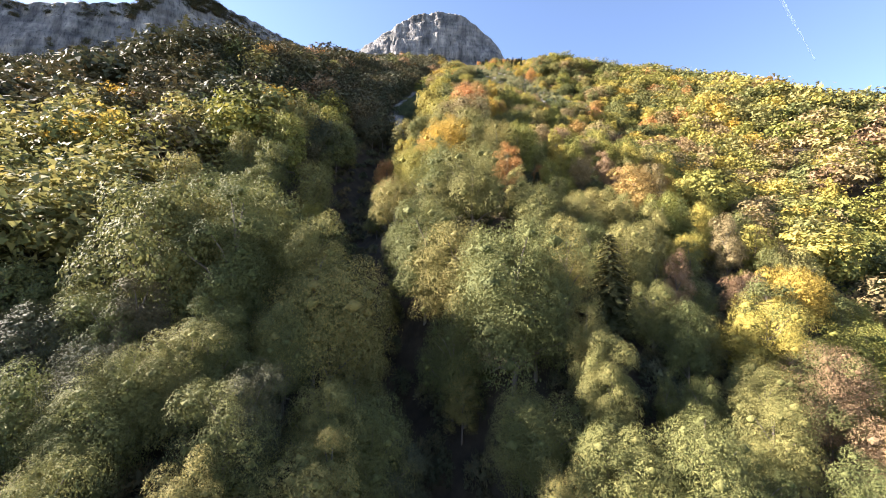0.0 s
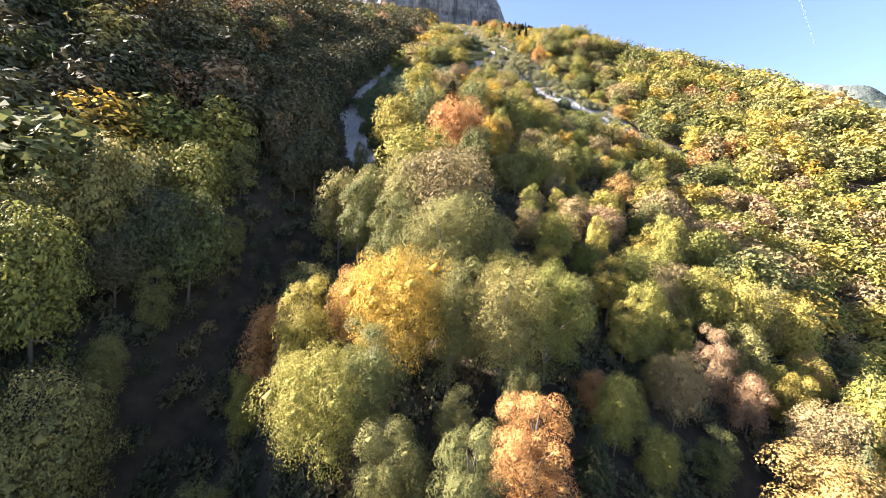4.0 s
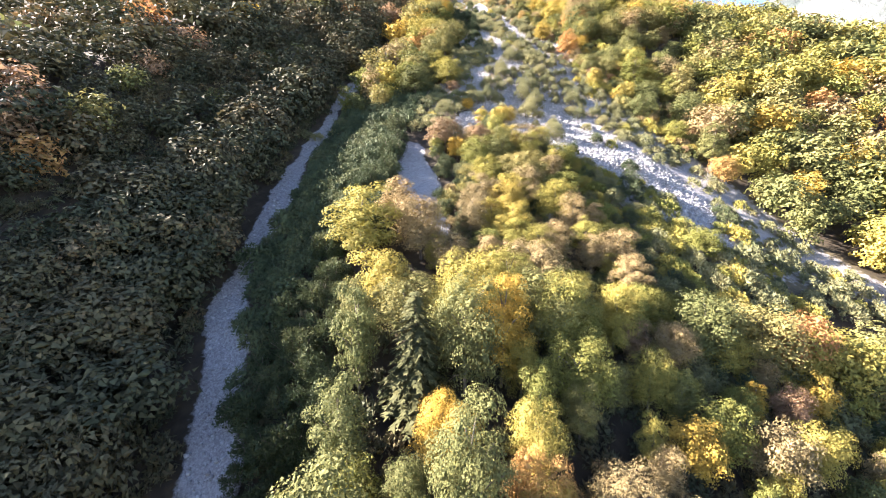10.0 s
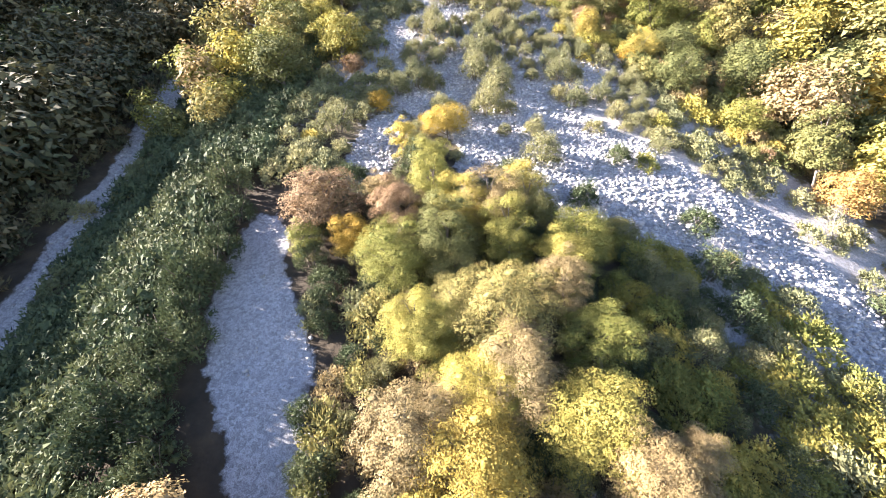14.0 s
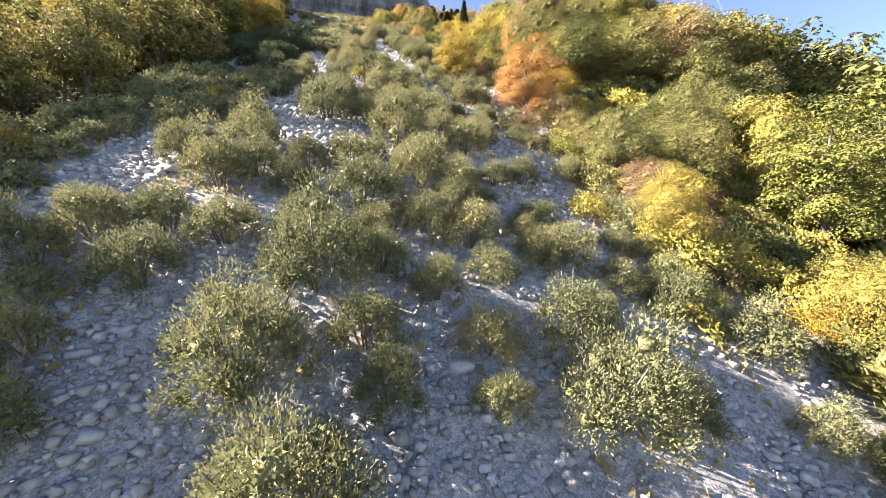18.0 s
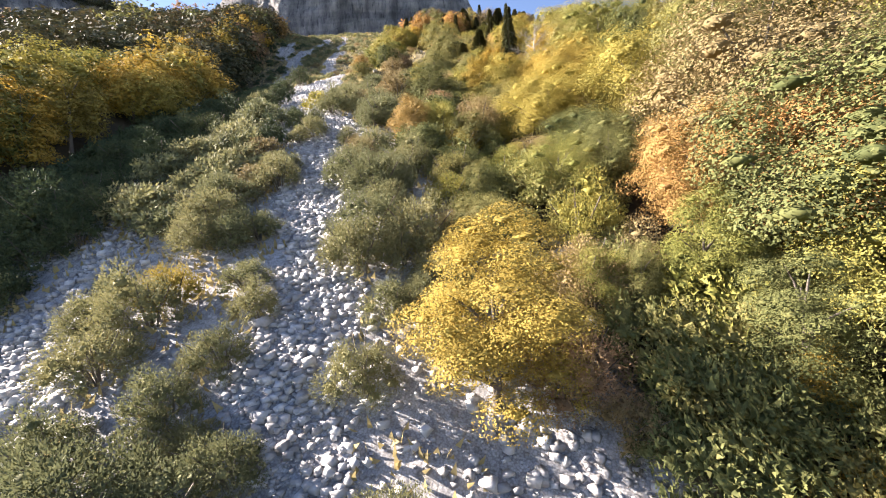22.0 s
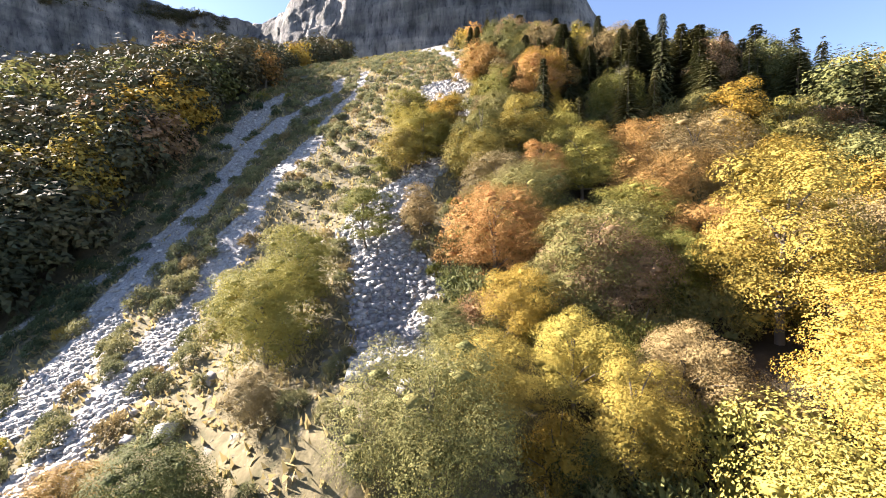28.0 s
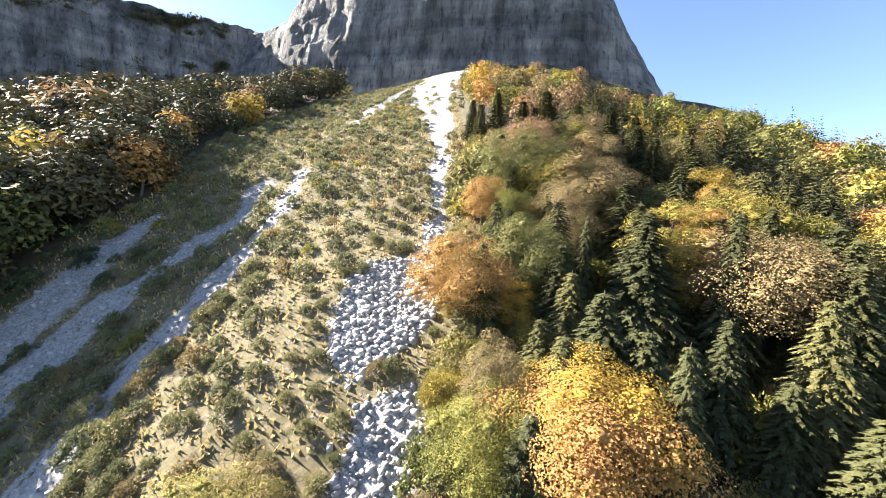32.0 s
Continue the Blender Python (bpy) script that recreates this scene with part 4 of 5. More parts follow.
GULLY_TREES = [
    (62.5, 316, 9, "lime", "dome", 1.2), (69.5, 313, 11, "lime", "dome", 1.1), (67, 322, 10, "gold", "dome", 1.0), (73, 328, 12, "lime", "dome", 1.0), (60, 325, 5.5, "green", "dome", 1.2), (62, 333, 7, "lime", "dome", 1.1), (49.1, 318, 6, "orange", "dome", 0.9), (4, 327, 11, "lime", "spread", 1.1), (51, 330, 7, "green", "dome", 1.1),
    (7.7, 350, 11, "gold", "spread", 1.1), (44.5, 350, 5, "tan", "dome", 1.0), (38.5, 351, 4, "green", "dome", 1.2), (46.5, 356, 3.2, "russet", "dome", 1.1),
    (37.5, 357, 4.5, "orange", "dome", 1.0), (42.5, 357, 6, "green", "dome", 1.0), (58.5, 357, 4.5, "orange", "dome", 1.0), (68.6, 357, 10, "lime", "dome", 1.0), (74, 350, 11, "lime", "dome", 1.0), (73, 363, 8, "gold", "dome", 1.1), (79, 358, 11, "lime", "dome", 1.0), (66, 366, 6, "tan", "dome", 1.1),
    (44, 361.5, 3.8, "tan", "dome", 1.0), (56, 363, 6, "gold", "dome", 1.0), (41.5, 366, 8, "lime", "dome", 0.9), (60.5, 366, 7, "lime", "dome", 0.9),
    (53, 368, 4, "green", "dome", 1.0), (38, 369, 7, "lime", "dome", 0.9), (40.4, 372, 8, "lime", "dome", 0.9), (73.4, 372, 13, "gold", "tall", 1.1),
]
UPPER_TREES = [
    (55.4, 377, 9.5, "orange", "dome", 1.0), (62, 380, 7, "gold", "dome", 1.1), (67, 383, 8, "lime", "dome", 1.1), (73, 381, 8, "orange", "dome", 1.1), (64, 391, 9, "lime", "dome", 1.1), (79, 384, 8, "lime", "dome", 1.1), (70, 394, 9, "orange", "dome", 1.0), (57, 395, 10, "gold", "tall", 1.2), (83, 393, 9, "gold", "dome", 1.0), (42.3, 381, 8, "lime", "birch", 1.2), (59.2, 388, 8, "orange", "tall", 1.0), (77.2, 389, 6, "orange", "dome", 1.0),
    (44.1, 395, 9, "lime", "birch", 1.3), (47, 401, 8, "gold", "birch", 1.4), (81.7, 429, 7, "orange", "dome", 1.0), (52.6, 434, 7, "lime", "dome", 0.9),
    (48.6, 436, 7, "orange", "dome", 0.9), (-11.5, 440, 11, "orange", "dome", 1.2), (-27.8, 483, 11, "gold", "dome", 1.2),
]
for x, y, h, leaf, shape, wide in LOW_TREES + STAND_TREES + EDGE_TREES + GULLY_TREES + UPPER_TREES:
    broadleaf(x, y, h, leaf, shape, grade_of(x, y), wide)
    taken.append((x, y, h * wide * {"dome": 0.42, "tall": 0.3, "spread": 0.5, "birch": 0.24}[shape]))
for x, y, h, wide in [(65, 345, 13, 1.1), (64, 410, 12, 1.1), (40, 75, 12, 1.0), (70, 420, 13, 1.1), (78, 412, 14, 1.0), (60, 425, 9, 1.1), (88, 408, 13, 1.0), (60, 402, 12, 1.1), (74, 401, 11, 1.0)]:
    spruce(x, y, h, grade_of(x, y), wide)
    taken.append((x, y, h * 0.17))
for x, y, h in [(67, 336, 13), (71, 407, 10), (82, 404, 9), (77, 212, 7), (32, 93, 8), (50, 60, 8), (58, 66, 9), (80, 376, 8), (72, 392, 8), (24, 196, 6), (30, 186, 6), (52, 58, 6), (92, 417, 9)]:
    bare_tree(x, y, h * 0.8, 1.1)

for i in range(16):
    x, y = float(rng.uniform(38, 47)), float(rng.uniform(374, 406))
    if scree_depth(x, y) < 0.3:
        broadleaf(x, y, float(rng.uniform(4.5, 8)), ["lime", "gold", "tan"][i % 3], ["birch", "dome", "tall"][int(rng.integers(0, 3))], grade_of(x, y), 1.1)
wood = Wood()
cells = []
for gy_ in np.arange(-20, 700, 6.6):
    for gx_ in np.arange(-430, 300, 6.6):
        cells.append((gx_, gy_))
for gy_ in np.arange(285, 470, 6.6):
    for gx_ in np.arange(46, 110, 6.6):
        cells.append((gx_ + 3.3, gy_ + 3.3))
for gy_ in np.arange(168, 219, 5.2):
    for gx_ in np.arange(8, 41, 5.2):
        cells.append((gx_, gy_))
for gy_ in np.arange(36, 168, 6.6):
    for gx_ in np.arange(18, 100, 6.6):
        cells.append((gx_ + 3.3, gy_ + 3.3))
for gy_ in np.arange(20, 40, 6.0):
    for gx_ in np.arange(-34, 40, 6.0):
        cells.append((gx_, gy_))
for gy_ in np.arange(140, 310, 5.2):
    for k in range(2):
        cells.append((float(gully_x(gy_)) - 7.8 - 5.0 * k, gy_))
for gy_ in np.arange(286, 440, 5.0):
    for k in range(3):
        cells.append((float(wood_left(gy_)) - 2.5 - 4.6 * k, gy_))
for gy_ in np.arange(374, 450, 5.6):
    for gx_ in np.arange(53, 98, 5.6):
        cells.append((gx_, gy_))
cells = np.array(cells) + rng.uniform(-2.4, 2.4, (len(cells), 2))
side_of = np.abs(cells[:, 0] - path_x(cells[:, 1]))
order = np.argsort(side_of)
sd = scree_depth(cells[:, 0], cells[:, 1])
wl, wr = wood_left(cells[:, 1]), wood_right(cells[:, 1])
patchy = rough(cells[:, 0], cells[:, 1], 24, 9)
rim_x = np.interp(cells[:, 1], [p[1] for p in RIM], [p[0] for p in RIM])
for i in order:
    x, y = cells[i]
    far = side_of[i]
    if (y < 17 and abs(x) < 32) or sd[i] > -2.6 or y > 690 or (y > 640 and x > -140) or (y > 340 and x < rim_x[i] + 12):
        continue
    in_low = y < 168 or (y < 188 and x < 6)
    in_wood = in_low or x < wl[i] or x > wr[i]
    birches = 8 < x < 41 and 168 <= y < 219
    if not in_wood and not (birches and rng.uniform() < 0.8):
        continue
    if (y < 150 and abs(x - gully_x(y)) < 3.6) or (138 < y < 172 and strip(np.array(x), np.array(y), left_channel) > -5.5):
        continue
    if 140 < y < 190 and gully_x(y) - 1 < x < -6.5:
        continue
    if 40 < x < 64 and 174 < y < 202 and rng.uniform() < 0.9:
        continue
    if rng.uniform() < (0.5 if far > 190 else 0.3 if far > 110 else 0.14 if y < 165 and x < 18 and y > 40 else 0.10):
        continue
    h = float(rng.uniform(7.5, 14.5) if y > 165 or x > 18 else rng.uniform(7.0, 16.0)) * (0.8 + 0.4 * patchy[i])
    if y > 335 and x > 30:
        h *= 0.82 if x < 75 else 1.0
    if y > 590 or (y > 520 and x < -60):
        h *= 0.6
    elif y < 165:
        h *= 1.2 if x < 18 else 0.82
    leaf = leaf_mix(x, y, float(rng.uniform()))
    shape = SHAPES[int(rng.choice(3, p=[0.44, 0.26, 0.30]))]
    if birches:
        h, shape = float(rng.uniform(6.5, 11.5)), SHAPES[int(rng.choice([0, 1, 3], p=[0.4, 0.3, 0.3]))]
    if y < 72 and x < 30 and leaf in ("gold", "tan", "lime"):
        leaf = "green"
    # Row on the gully bank: raised to throw shade, its leaves darkened for shade.
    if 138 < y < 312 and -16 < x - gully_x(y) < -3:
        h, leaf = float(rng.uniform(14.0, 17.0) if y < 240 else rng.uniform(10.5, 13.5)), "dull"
    if y < 37:
        h = min(h, 11.0)
    if x < gully_x(y) - 4 and 110 < y < 280:
        h *= 0.88
    if 262 < y < 345 and abs(x - path_x(y)) < 12:
        h = min(h, 6.5)
    if 286 < y < 440 and wl[i] - 15 < x < wl[i]:
        h = float(rng.uniform(12.0, 14.5) if y > 366 else rng.uniform(8.5, 11.0))
        leaf = "gold" if rng.uniform() < 0.3 else leaf
    if y > 240 and wr[i] - 1 < x < wr[i] + 8:
        h *= 0.7
    if y > 376 and 56 < x < 90:
        h = min(h, 11.0)
    conifer = x > wr[i] and ((y > 378 and rng.uniform() < (0.10 if y < 399 else 0.72 if x > 60 else 0.42)) or (335 < y <= 380 and rng.uniform() < 0.12) or (y > 450 and rng.uniform() < 0.4)) or rng.uniform() < 0.012
    grade = grade_of(x, y)
    if far < 50 and 12 < y < 470:
        if not clear_of(x, y, h * 0.25):
            continue
        if conifer:
            spruce(x, y, h * 1.05, grade, float(rng.uniform(1.5, 2.1)))
        else:
            broadleaf(x, y, h, leaf, shape, grade, float(rng.uniform(0.54, 0.78) if y < 165 else rng.uniform(0.85, 1.15)))
    elif conifer:
        grade = "mid" if far < 74 and y < 470 else "thin" if far < 115 else "far"
        wood.add(("boughs", grade, "", "needle"), x, y, h * 1.25, h * 1.1)
    else:
        grade = "mid" if far < 74 and y < 470 else "thin" if far < 115 else "far"
        wood.add(("crown", grade, "spread" if far > 110 else shape if shape != "birch" else "dome", leaf), x, y, h * (1.2 if far > 110 else 1.0), h)
# woods on the ledges and the rim of the long cliff
ledge = np.array(RIM, float)
for i in range(1000):
    k = rng.uniform(0, 1) * (len(RIM) - 2)
    j = int(k)
    p = ledge[j] * (1 - (k - j)) + ledge[j + 1] * (k - j)
    d = unit(ledge[j + 1] - ledge[j])
    v = float(rng.choice([rng.uniform(0.0, 0.5), rng.uniform(0.8, 0.98)]))
    top, foot = float(np.interp(p[0], *RIM_TOP)), float(ground_z(*p)) - 10
    x, y = p + np.array([-d[1], d[0]]) * 34 * v
    h = float(rng.uniform(6, 10))
    wood.add(("boughs", "far", "", "needle") if rng.uniform() < 0.3 else ("crown", "far", "spread", "dull"), x, y, h * 1.2, h, foot + (top - foot) * min(v, 1) - 3.5)
wood.build("distant_wood", "wooded hillside of {} trees seen from afar")

# ---- shrubs of the scree ----
scrub = Wood()
# Shrubs that stand out on the scree: place and breadth
STAND_BUSHES = [
    (52.6, 200.9, 4.2), (54.2, 206.4, 5.9), (32.5, 212, 6.7), (43.5, 216.6, 3.8), (-1.3, 218.5, 4.3), (34.4, 220.5, 6.9), (13.3, 222.1, 3.8), (-2.9, 223.1, 5.3),
    (22.9, 223.7, 6.3), (52.7, 224.6, 3.4), (41.5, 226.1, 6.8), (42.5, 232.4, 3.6), (37.7, 233, 2.2), (10.7, 234.5, 5.4), (58.4, 235, 3.6), (36.3, 238.8, 6.1),
    (52.5, 238.8, 3.9), (61.4, 239.3, 2.4), (28.5, 239.4, 4.5), (57.4, 239.5, 3.8),
]
LOW_BUSHES = [
    (39.3, 242.9, 6.2), (21.5, 244.5, 3.9), (55.6, 245.8, 3), (52.3, 245.9, 5.2), (47, 246.2, 2.4), (24.9, 246.4, 5), (42.3, 246.8, 3), (36.3, 247.4, 6.1),
    (27.4, 248.4, 2.3), (47.1, 248.5, 3), (41.2, 248.9, 3.4), (62.8, 248.9, 4), (51.9, 249.2, 4), (54.3, 250.5, 1.9), (44.8, 251, 2.7), (29.8, 251.6, 3.8),
    (38.4, 251.8, 5.7), (24.5, 252.3, 3.3), (51.8, 253.6, 2.8), (32.8, 254.2, 3.5), (25.8, 254.6, 3.4), (47.5, 254.7, 3.6), (37.1, 255, 3), (41.3, 255, 2.7),
    (29.2, 255.3, 3.3), (45.1, 255.3, 3.1), (51.5, 255.9, 2.2), (40.4, 257.5, 4.2), (47.2, 258.2, 3.4), (35.5, 259.1, 2.8), (30.5, 259.3, 4.2), (44.6, 260.3, 4.3),
    (32.6, 260.7, 3.1),
]
MIDDLE_BUSHES = [
    (51, 261.5, 2.5), (27.2, 261.7, 3.3), (53.7, 262.3, 2.9), (39.2, 262.4, 3.7), (35.8, 262.6, 3.2), (58.8, 264.2, 2.6), (31.2, 264.3, 4.1), (49.4, 266.4, 3.7),
    (43, 267.2, 4.7), (47.5, 270.1, 3.6), (40.3, 270.7, 3.6), (36.1, 271.3, 5.1), (36, 280.3, 3.7), (45.7, 280.9, 2.9), (54.3, 281.2, 3), (52, 281.3, 3),
    (41.1, 281.4, 3.4), (47.2, 281.7, 1.7), (35.7, 283.2, 2.8), (31.4, 283.4, 2.6), (51.4, 284.1, 2.5), (44.1, 284.5, 3.7), (54.2, 284.9, 3.1),
]
UPPER_BUSHES = [
    (46, 285.9, 2.5), (50.8, 286.1, 2.8), (40.8, 286.1, 2.7), (30.6, 286.5, 2.5), (49.4, 288.6, 3.4), (30.8, 289, 2.9), (43.7, 290.8, 2.4), (36.8, 291.7, 2.9),
    (40.1, 292.9, 2.6), (47.8, 293.9, 2.8), (41.5, 294.7, 2.4), (33.4, 297.5, 2.7), (44.4, 309.2, 3.7), (34.9, 318.1, 3), (42.4, 318.6, 2), (37.2, 318.9, 2.1),
    (35.7, 322.9, 2.6), (34.4, 326.1, 1.9), (38.5, 328.6, 3.6), (27.5, 335, 3), (28.4, 337.5, 3.2), (26.3, 345.5, 3.3), (26.4, 353.1, 3.8),
]
for x, y, w in STAND_BUSHES + LOW_BUSHES + MIDDLE_BUSHES + UPPER_BUSHES:
    # Bushes by the upper left gully take alder green, darkened for the shade there.
    dark = y < 226 or (y > 315 and x < 36)
    shrub(x, y, min(w, 5.4) * 1.3, "alder" if dark else "shrub", grade_of(x, y), "alder" if dark else "willow", float(rng.uniform(1.1, 1.4)))
    taken.append((x, y, min(w, 5.4) * 0.5))
spots = np.stack(np.meshgrid(np.arange(-34, 110, 2.5), np.arange(147.5, 640, 2.5)), -1).reshape(-1, 2)
spots = spots + rng.uniform(-1.15, 1.15, spots.shape)
sd = scree_depth(spots[:, 0], spots[:, 1])
wl, wr = wood_left(spots[:, 1]), wood_right(spots[:, 1])
thick = rough(spots[:, 0], spots[:, 1], 11, 12)
bushes = []
for (x, y), d, a, b, tk in zip(spots, sd, wl, wr, thick):
    thicket = gully_x(y) + 4 < x < (-1 + max(0, (y - 217) * 0.2) if y > 186 else -4) and 148 < y < 262
    slope = (40 < x < 76 and 160 < y < 203) or (38 < x < 60 and 203 <= y < 223)
    under = 8 < x < 40 and 165 < y < 220
    fan = a < x < b and (y > 222 or (x > 62 and y > 178))
    edge = b <= x < b + 34 and 222 < y < 465
    if not (thicket or slope or under or fan or (edge and rng.uniform() < (0.95 if x < b + 14 else 0.55))) or any((x - p) ** 2 + (y - q) ** 2 < max(1.6, min(r, 2.6) + 0.6) ** 2 for p, q, r in taken):
        continue
    if d > 0.5 and not (fan and rng.uniform() < (0.16 if d < 1.6 and y < 320 else 0.05) and d < 6):
        continue
    if -0.6 < d < 0.5 and rng.uniform() < 0.3:
        continue
    w = float(rng.uniform(2.4, 4.6)) + 1.6 * float(rng.uniform()) ** 4
    leaf, kind = "shrub", "willow"
    if thicket or slope:
        leaf, kind, w = "alder", "alder", w + (1.2 if thicket else 0.4)
        if slope:
            leaf = ["alder", "shrub", "lime", "shrub", "lime"][int(rng.integers(0, 5))]
    elif under:
        leaf = ["alder", "tan", "shrub", "alder", "green"][int(rng.integers(0, 5))]
    elif edge:
        u = rng.uniform()
        leaf, kind = "green" if u < 0.5 else "lime" if u < 0.74 else "tan" if u < 0.88 else "gold" if u < 0.95 else "russet", "alder"
        w *= 1.25
    else:
        u = rng.uniform()
        leaf = "lime" if u < 0.035 else "gold" if u < 0.042 else "tan" if u < 0.14 and y > 300 else "shrub"
        # Strip shaded by the left wood: its shade is given by the darker alder leaf.
        if 285 < y < 430 and x < a + 13:
            leaf = "alder"
        keep = 0.9 if tk > 0.42 else 0.5
        w *= 1.1 if y > 300 else 1.0
        if y > 340:
            keep, w = 0.85, w * (0.42 if x > 26 else 0.52)
        if 250 < y < 300 and x > 28:
            keep, w = 0.9 if tk > 0.40 else 0.5, w * 1.0
        if rng.uniform() > keep:
            continue
    bushes.append((abs(x - path_x(y)) + max(0, y - 440) * 0.5, x, y, w, leaf, kind))
made = {}
for off, x, y, w, leaf, kind in sorted(bushes):
    made[leaf] = made.get(leaf, 0) + 1
    if made[leaf] <= (300 if leaf in ("shrub", "alder") else 74) and y < 470:
        shrub(x, y, w, leaf, {"thin": "mid"}.get(grade_of(x, y), grade_of(x, y)), kind, float(rng.uniform(1.15, 1.5) if leaf == "alder" and x < 10 else rng.uniform(0.9, 1.25)))
    else:
        scrub.add(("foliage", "close" if y < 430 and off < 20 else "near" if y < 430 and off < 36 else "mid" if y < 430 else "far", kind, leaf), x, y, w * 1.1, w)
scrub.build("scrub", "scattered {} shrubs high on the scree fan")

# ---- undergrowth below the trees ----
low = Wood()
spots = np.stack(np.meshgrid(np.arange(-60, 84, 3.4), np.arange(14, 176, 3.4)), -1).reshape(-1, 2)
spots = spots + rng.uniform(-1.4, 1.4, spots.shape)
# All in the darkened leaf, so the gaps between crowns read as deep shade.
for x, y in spots[scree_depth(spots[:, 0], spots[:, 1]) < -1.5]:
    w = float(rng.uniform(2.6, 4.4))
    low.add(("foliage", "mid" if y < 60 and abs(x) < 40 else "far", "alder", "dull"), x, y, w, w)
for y in np.arange(176, 330, 3.4):
    for x in np.arange(-75, -12, 3.4):
        if x < gully_x(y) - 3.5:
            w = float(rng.uniform(3.6, 5.4))
            low.add(("foliage", "far", "alder", "dull"), x + float(rng.uniform(-1.3, 1.3)), y + float(rng.uniform(-1.3, 1.3)), w, w)
low.build("undergrowth", "undergrowth of {} bushes below the forest trees")

# ---- stones ----
def stone_shape(seed):
    """A broken angular block: a box with every corner knocked about."""
    r = np.random.default_rng(seed)
    v = np.array([(x, y, z) for x in (-1, 1) for y in (-1, 1) for z in (-1, 1)], float)
    v = v * r.uniform(0.55, 1.1, (8, 3)) * [1.0, r.uniform(0.55, 0.85), r.uniform(0.4, 0.7)]
    f = [(0, 1, 3), (0, 3, 2), (4, 6, 7), (4, 7, 5), (0, 4, 5), (0, 5, 1), (2, 3, 7), (2, 7, 6), (0, 2, 6), (0, 6, 4), (1, 5, 7), (1, 7, 3)]
    return v * 0.5, np.array(f)


STONES = [stone_shape(s) for s in range(8)]
STONE_MESH = [raw_mesh("stone", c, f, STONE) for c, f in STONES]


def scatter_stones(n, x0, x1, y0, y1, need, small, big, power):
    p = np.stack([rng.uniform(x0, x1, n), rng.uniform(y0, y1, n)], 1)
    d = scree_depth(p[:, 0], p[:, 1])
    keep = (d > need + rng.uniform(0, 1.2, n)) & ((p[:, 0] > 11) | (p[:, 1] > 226) | (p[:, 0] < -15) | (rng.uniform(0, 1, n) < 0.12))
    p = p[keep]
    s = small + (big - small) * rng.uniform(0, 1, len(p)) ** power
    return p, s


def turned(co, n):
    """Copies of a stone, each turned at random about two axes."""
    a, b = rng.uniform(0, 6.28, n), rng.uniform(-0.6, 0.6, n)
    ca, sa, cb, sb = np.cos(a)[:, None], np.sin(a)[:, None], np.cos(b)[:, None], np.sin(b)[:, None]
    x, y, z = co[:, 0][None], co[:, 1][None], co[:, 2][None]
    y, z = y * cb - z * sb, y * sb + z * cb
    return np.stack([x * ca - y * sa, x * sa + y * ca, z + 0 * ca], -1)


def stone_field(name, p, s, label):
    cos, fs, n = [], [], 0
    which = rng.integers(0, 8, len(p))
    z = ground_z(p[:, 0], p[:, 1])
    for v in range(8):
        k = which == v
        co, f = STONES[v]
        q = turned(co, k.sum()) * s[k][:, None, None]
        q += np.stack([p[k, 0], p[k, 1], z[k] + s[k] * 0.17], -1)[:, None]
        cos.append(q.reshape(-1, 3))
        fs.append((f[None] + (np.arange(k.sum()) * 8)[:, None, None]).reshape(-1, 3) + n)
        n += 8 * k.sum()
    tagged(new(name, raw_mesh(name, np.concatenate(cos), np.concatenate(fs), STONE)), label, "stones", kind="stuff")


p, s = scatter_stones(80000, 8, 74, 182, 320, -0.5, 0.14, 0.66, 2.6)
stone_field("scree_stones", p, s, "loose pale limestone rubble covering the scree")
p, s = scatter_stones(52000, -34, 60, 150, 460, -0.2, 0.2, 0.7, 2.6)
stone_field("scree_stones", p, s, "loose grey limestone rubble in the scree runs")
n = 26000
p = np.stack([rng.uniform(20, 64, n), rng.uniform(238, 345, n)], 1)
p = p[(p[:, 0] > wood_left(p[:, 1]) + 6) & (p[:, 0] < wood_right(p[:, 1]) - 2) & (scree_depth(p[:, 0], p[:, 1]) < 0.4) & (rough(p[:, 0], p[:, 1], 5, 21) > 0.42)]
stone_field("scree_stones", p, 0.12 + 0.5 * rng.uniform(0, 1, len(p)) ** 3, "scattered grey limestone rubble between the willow shrubs")
p, s = scatter_stones(60000, 18, 52, 286, 376, -0.3, 0.14, 0.55, 3.0)
stone_field("scree_stones", p, s, "loose grey limestone rubble of the long scree run")
p, s = scatter_stones(20000, 34, 58, 360, 434, -0.6, 0.2, 0.8, 3.0)
stone_field("scree_stones", p, s, "coarse grey limestone blocks in the rocky gully and the banks")
p, s = scatter_stones(1500, 12, 70, 200, 312, -0.8, 0.7, 1.4, 2.2)
for (x, y), size in list(zip(p, s))[:210]:
    ob = new("boulder", STONE_MESH[int(rng.integers(0, 8))])
    ob.location = (x, y, float(ground_z(x, y)) + size * 0.12)
    ob.rotation_euler = (float(rng.uniform(-0.5, 0.5)), float(rng.uniform(-0.4, 0.4)), float(rng.uniform(0, 6.28)))
    ob.scale = (size, size, size * 0.9)
    tagged(ob, "angular pale limestone boulder lying on the scree", "boulder", "boulders of the scree")
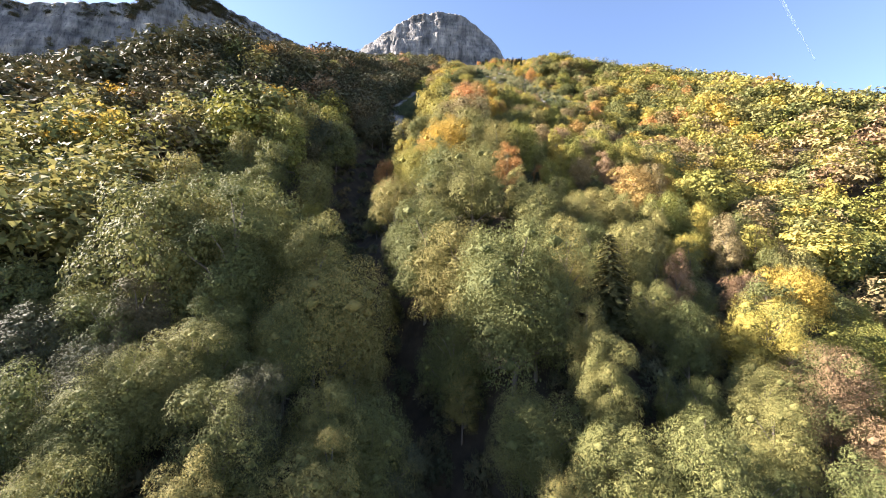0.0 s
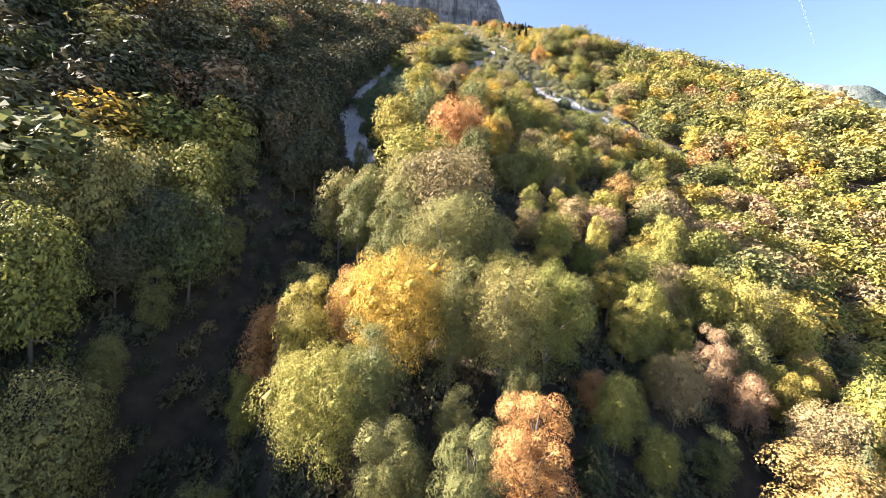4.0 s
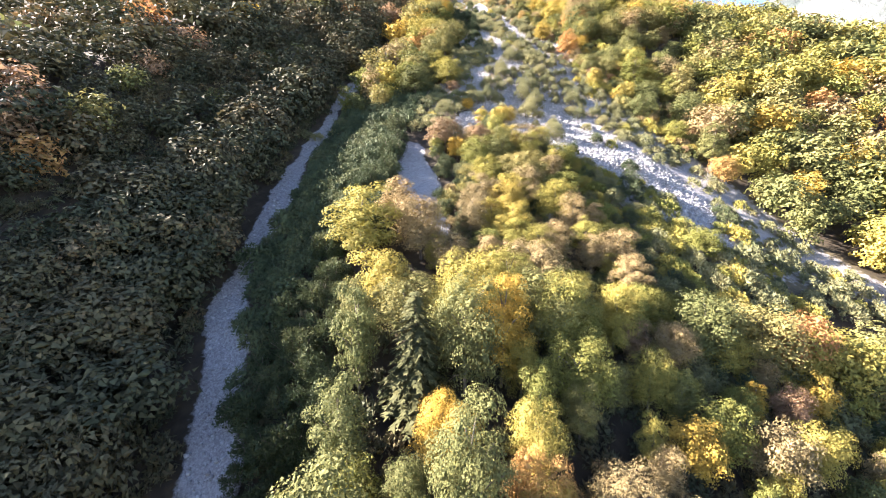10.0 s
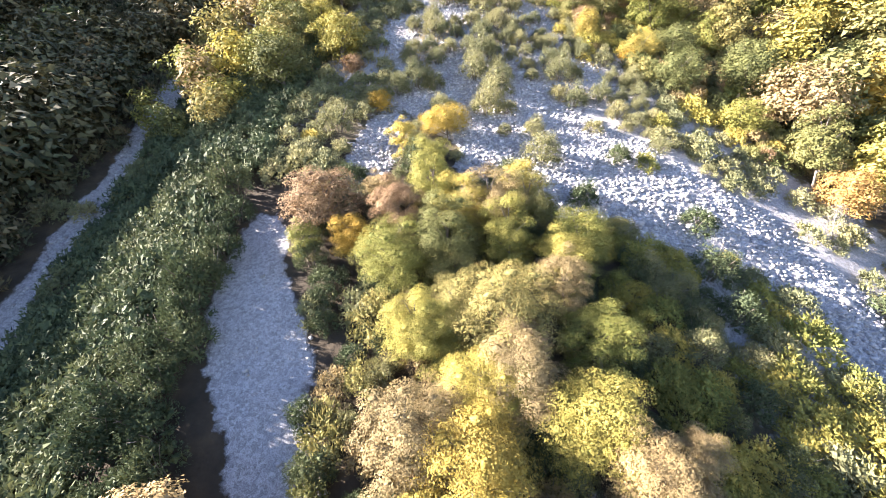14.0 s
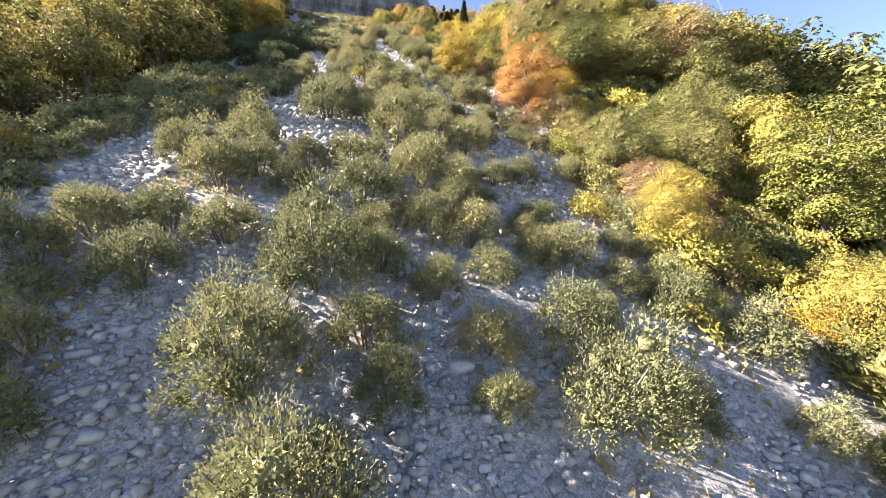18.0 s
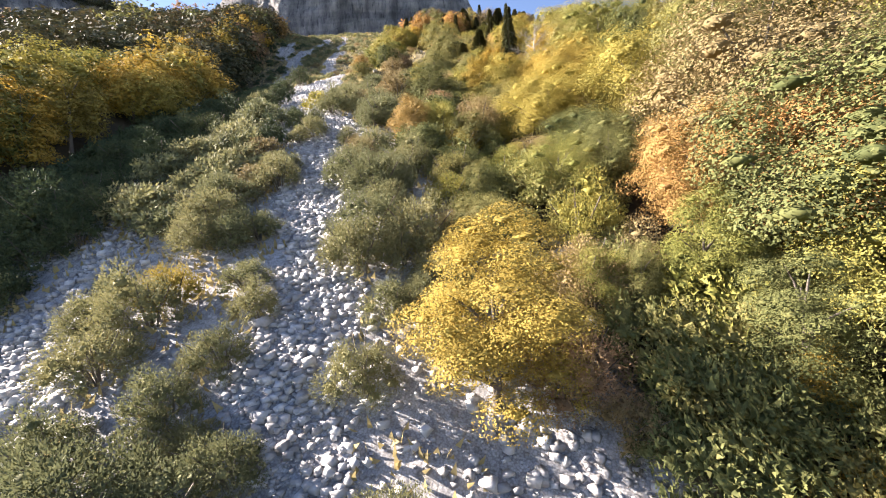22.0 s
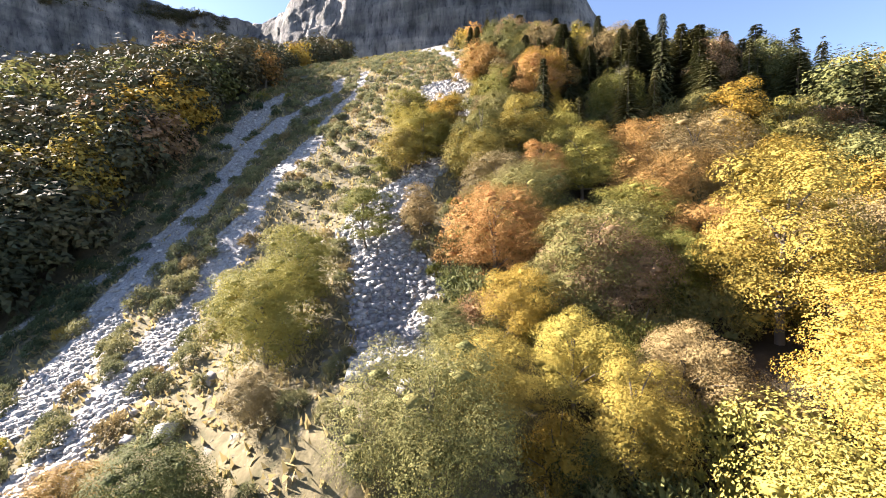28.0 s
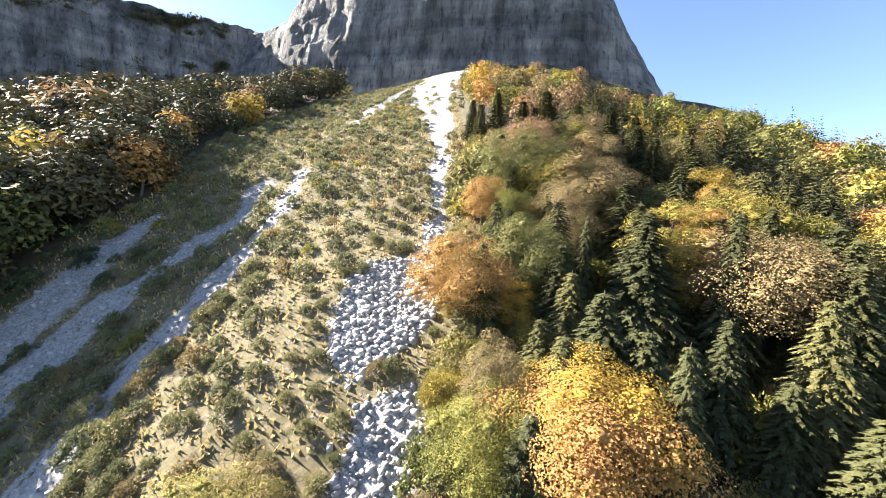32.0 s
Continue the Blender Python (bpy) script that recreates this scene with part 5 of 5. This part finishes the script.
for x, y, size in [(38, 362, 2.6), (40, 358, 1.8), (37, 366, 2.0), (41, 352, 1.6), (42, 347, 2.2), (40, 404, 1.8), (54, 365, 2.4), (52, 369, 1.5), (49, 381, 1.8), (51, 377, 1.4), (36, 396, 1.3), (43, 410, 1.2), (53, 361, 2.0), (47, 386, 1.6)]:
    ob = new("outcrop_block", STONE_MESH[int(rng.integers(0, 8))])
    ob.location = (x, y, float(ground_z(x, y)) + size * 0.1)
    ob.rotation_euler = (float(rng.uniform(-0.5, 0.5)), float(rng.uniform(-0.4, 0.4)), float(rng.uniform(0, 6.28)))
    ob.scale = (size * 0.6, size * 0.55, size * 0.6)
    tagged(ob, "weathered limestone block standing out of the grass", "boulder", "blocks of the ridge")



def outcrop(x, y, size, blocks, seed):
    """A broken limestone outcrop: leaning slabs and blocks that rise out of the slope."""
    r = np.random.default_rng(seed)
    ob = new("rock_outcrop")
    ob.empty_display_size = 0.1
    ob.location = (x, y, float(ground_z(x, y)))
    for i in range(blocks):
        q = part("block", STONE_MESH[int(r.integers(0, 8))], ob)
        dx, dy = float(r.normal() * size * 0.45), float(r.normal() * size * 0.4)
        k = float(size * r.uniform(0.35, 0.8))
        q.location = (dx, dy, float(ground_z(x + dx, y + dy) - ground_z(x, y)) + k * 0.15)
        q.rotation_euler = (float(r.uniform(0.2, 0.9)), float(r.uniform(-0.3, 0.3)), float(r.uniform(-0.5, 0.5)))
        q.scale = (k * 1.1, k, k * 1.2)
    tagged(ob, "pale weathered limestone outcrop at the edge of the wood", "rock outcrop", "outcrops of the slope")


outcrop(59.1, 300.8, 3.2, 7, 3)
outcrop(52.9, 361.3, 1.3, 6, 4)
outcrop(41.3, 388.6, 1.8, 5, 5)
outcrop(34.5, 363.1, 1.6, 5, 6)
# ---- dry grass of the open slope ----
n = 90000
gp = np.stack([rng.uniform(-10, 62, n), rng.uniform(240, 520, n)], 1)
gd = scree_depth(gp[:, 0], gp[:, 1])
keep = (gd < 0.2) & (gp[:, 0] > wood_left(gp[:, 1])) & (gp[:, 0] < wood_right(gp[:, 1]) + 2) & (rough(gp[:, 0], gp[:, 1], 6, 15) > 0.18)
gp = gp[keep]
n = len(gp)
base = np.stack([gp[:, 0], gp[:, 1], ground_z(gp[:, 0], gp[:, 1])], 1)
up = unit(rng.normal(size=(n, 3)) * 0.45 + [0, -0.25, 1.0])
tall = rng.uniform(0.25, 0.7, n)
co1, f1 = sprays(base + up * tall[:, None] * 0.45, unit(np.cross(up, rng.normal(size=(n, 3)))), 1.0, 0.28, rng, up * tall[:, None])
tagged(new("dry_grass", raw_mesh("dry_grass", co1, f1, LEAF["straw"])), "tufts of dry straw-coloured grass on the open slope", "grass", kind="stuff")
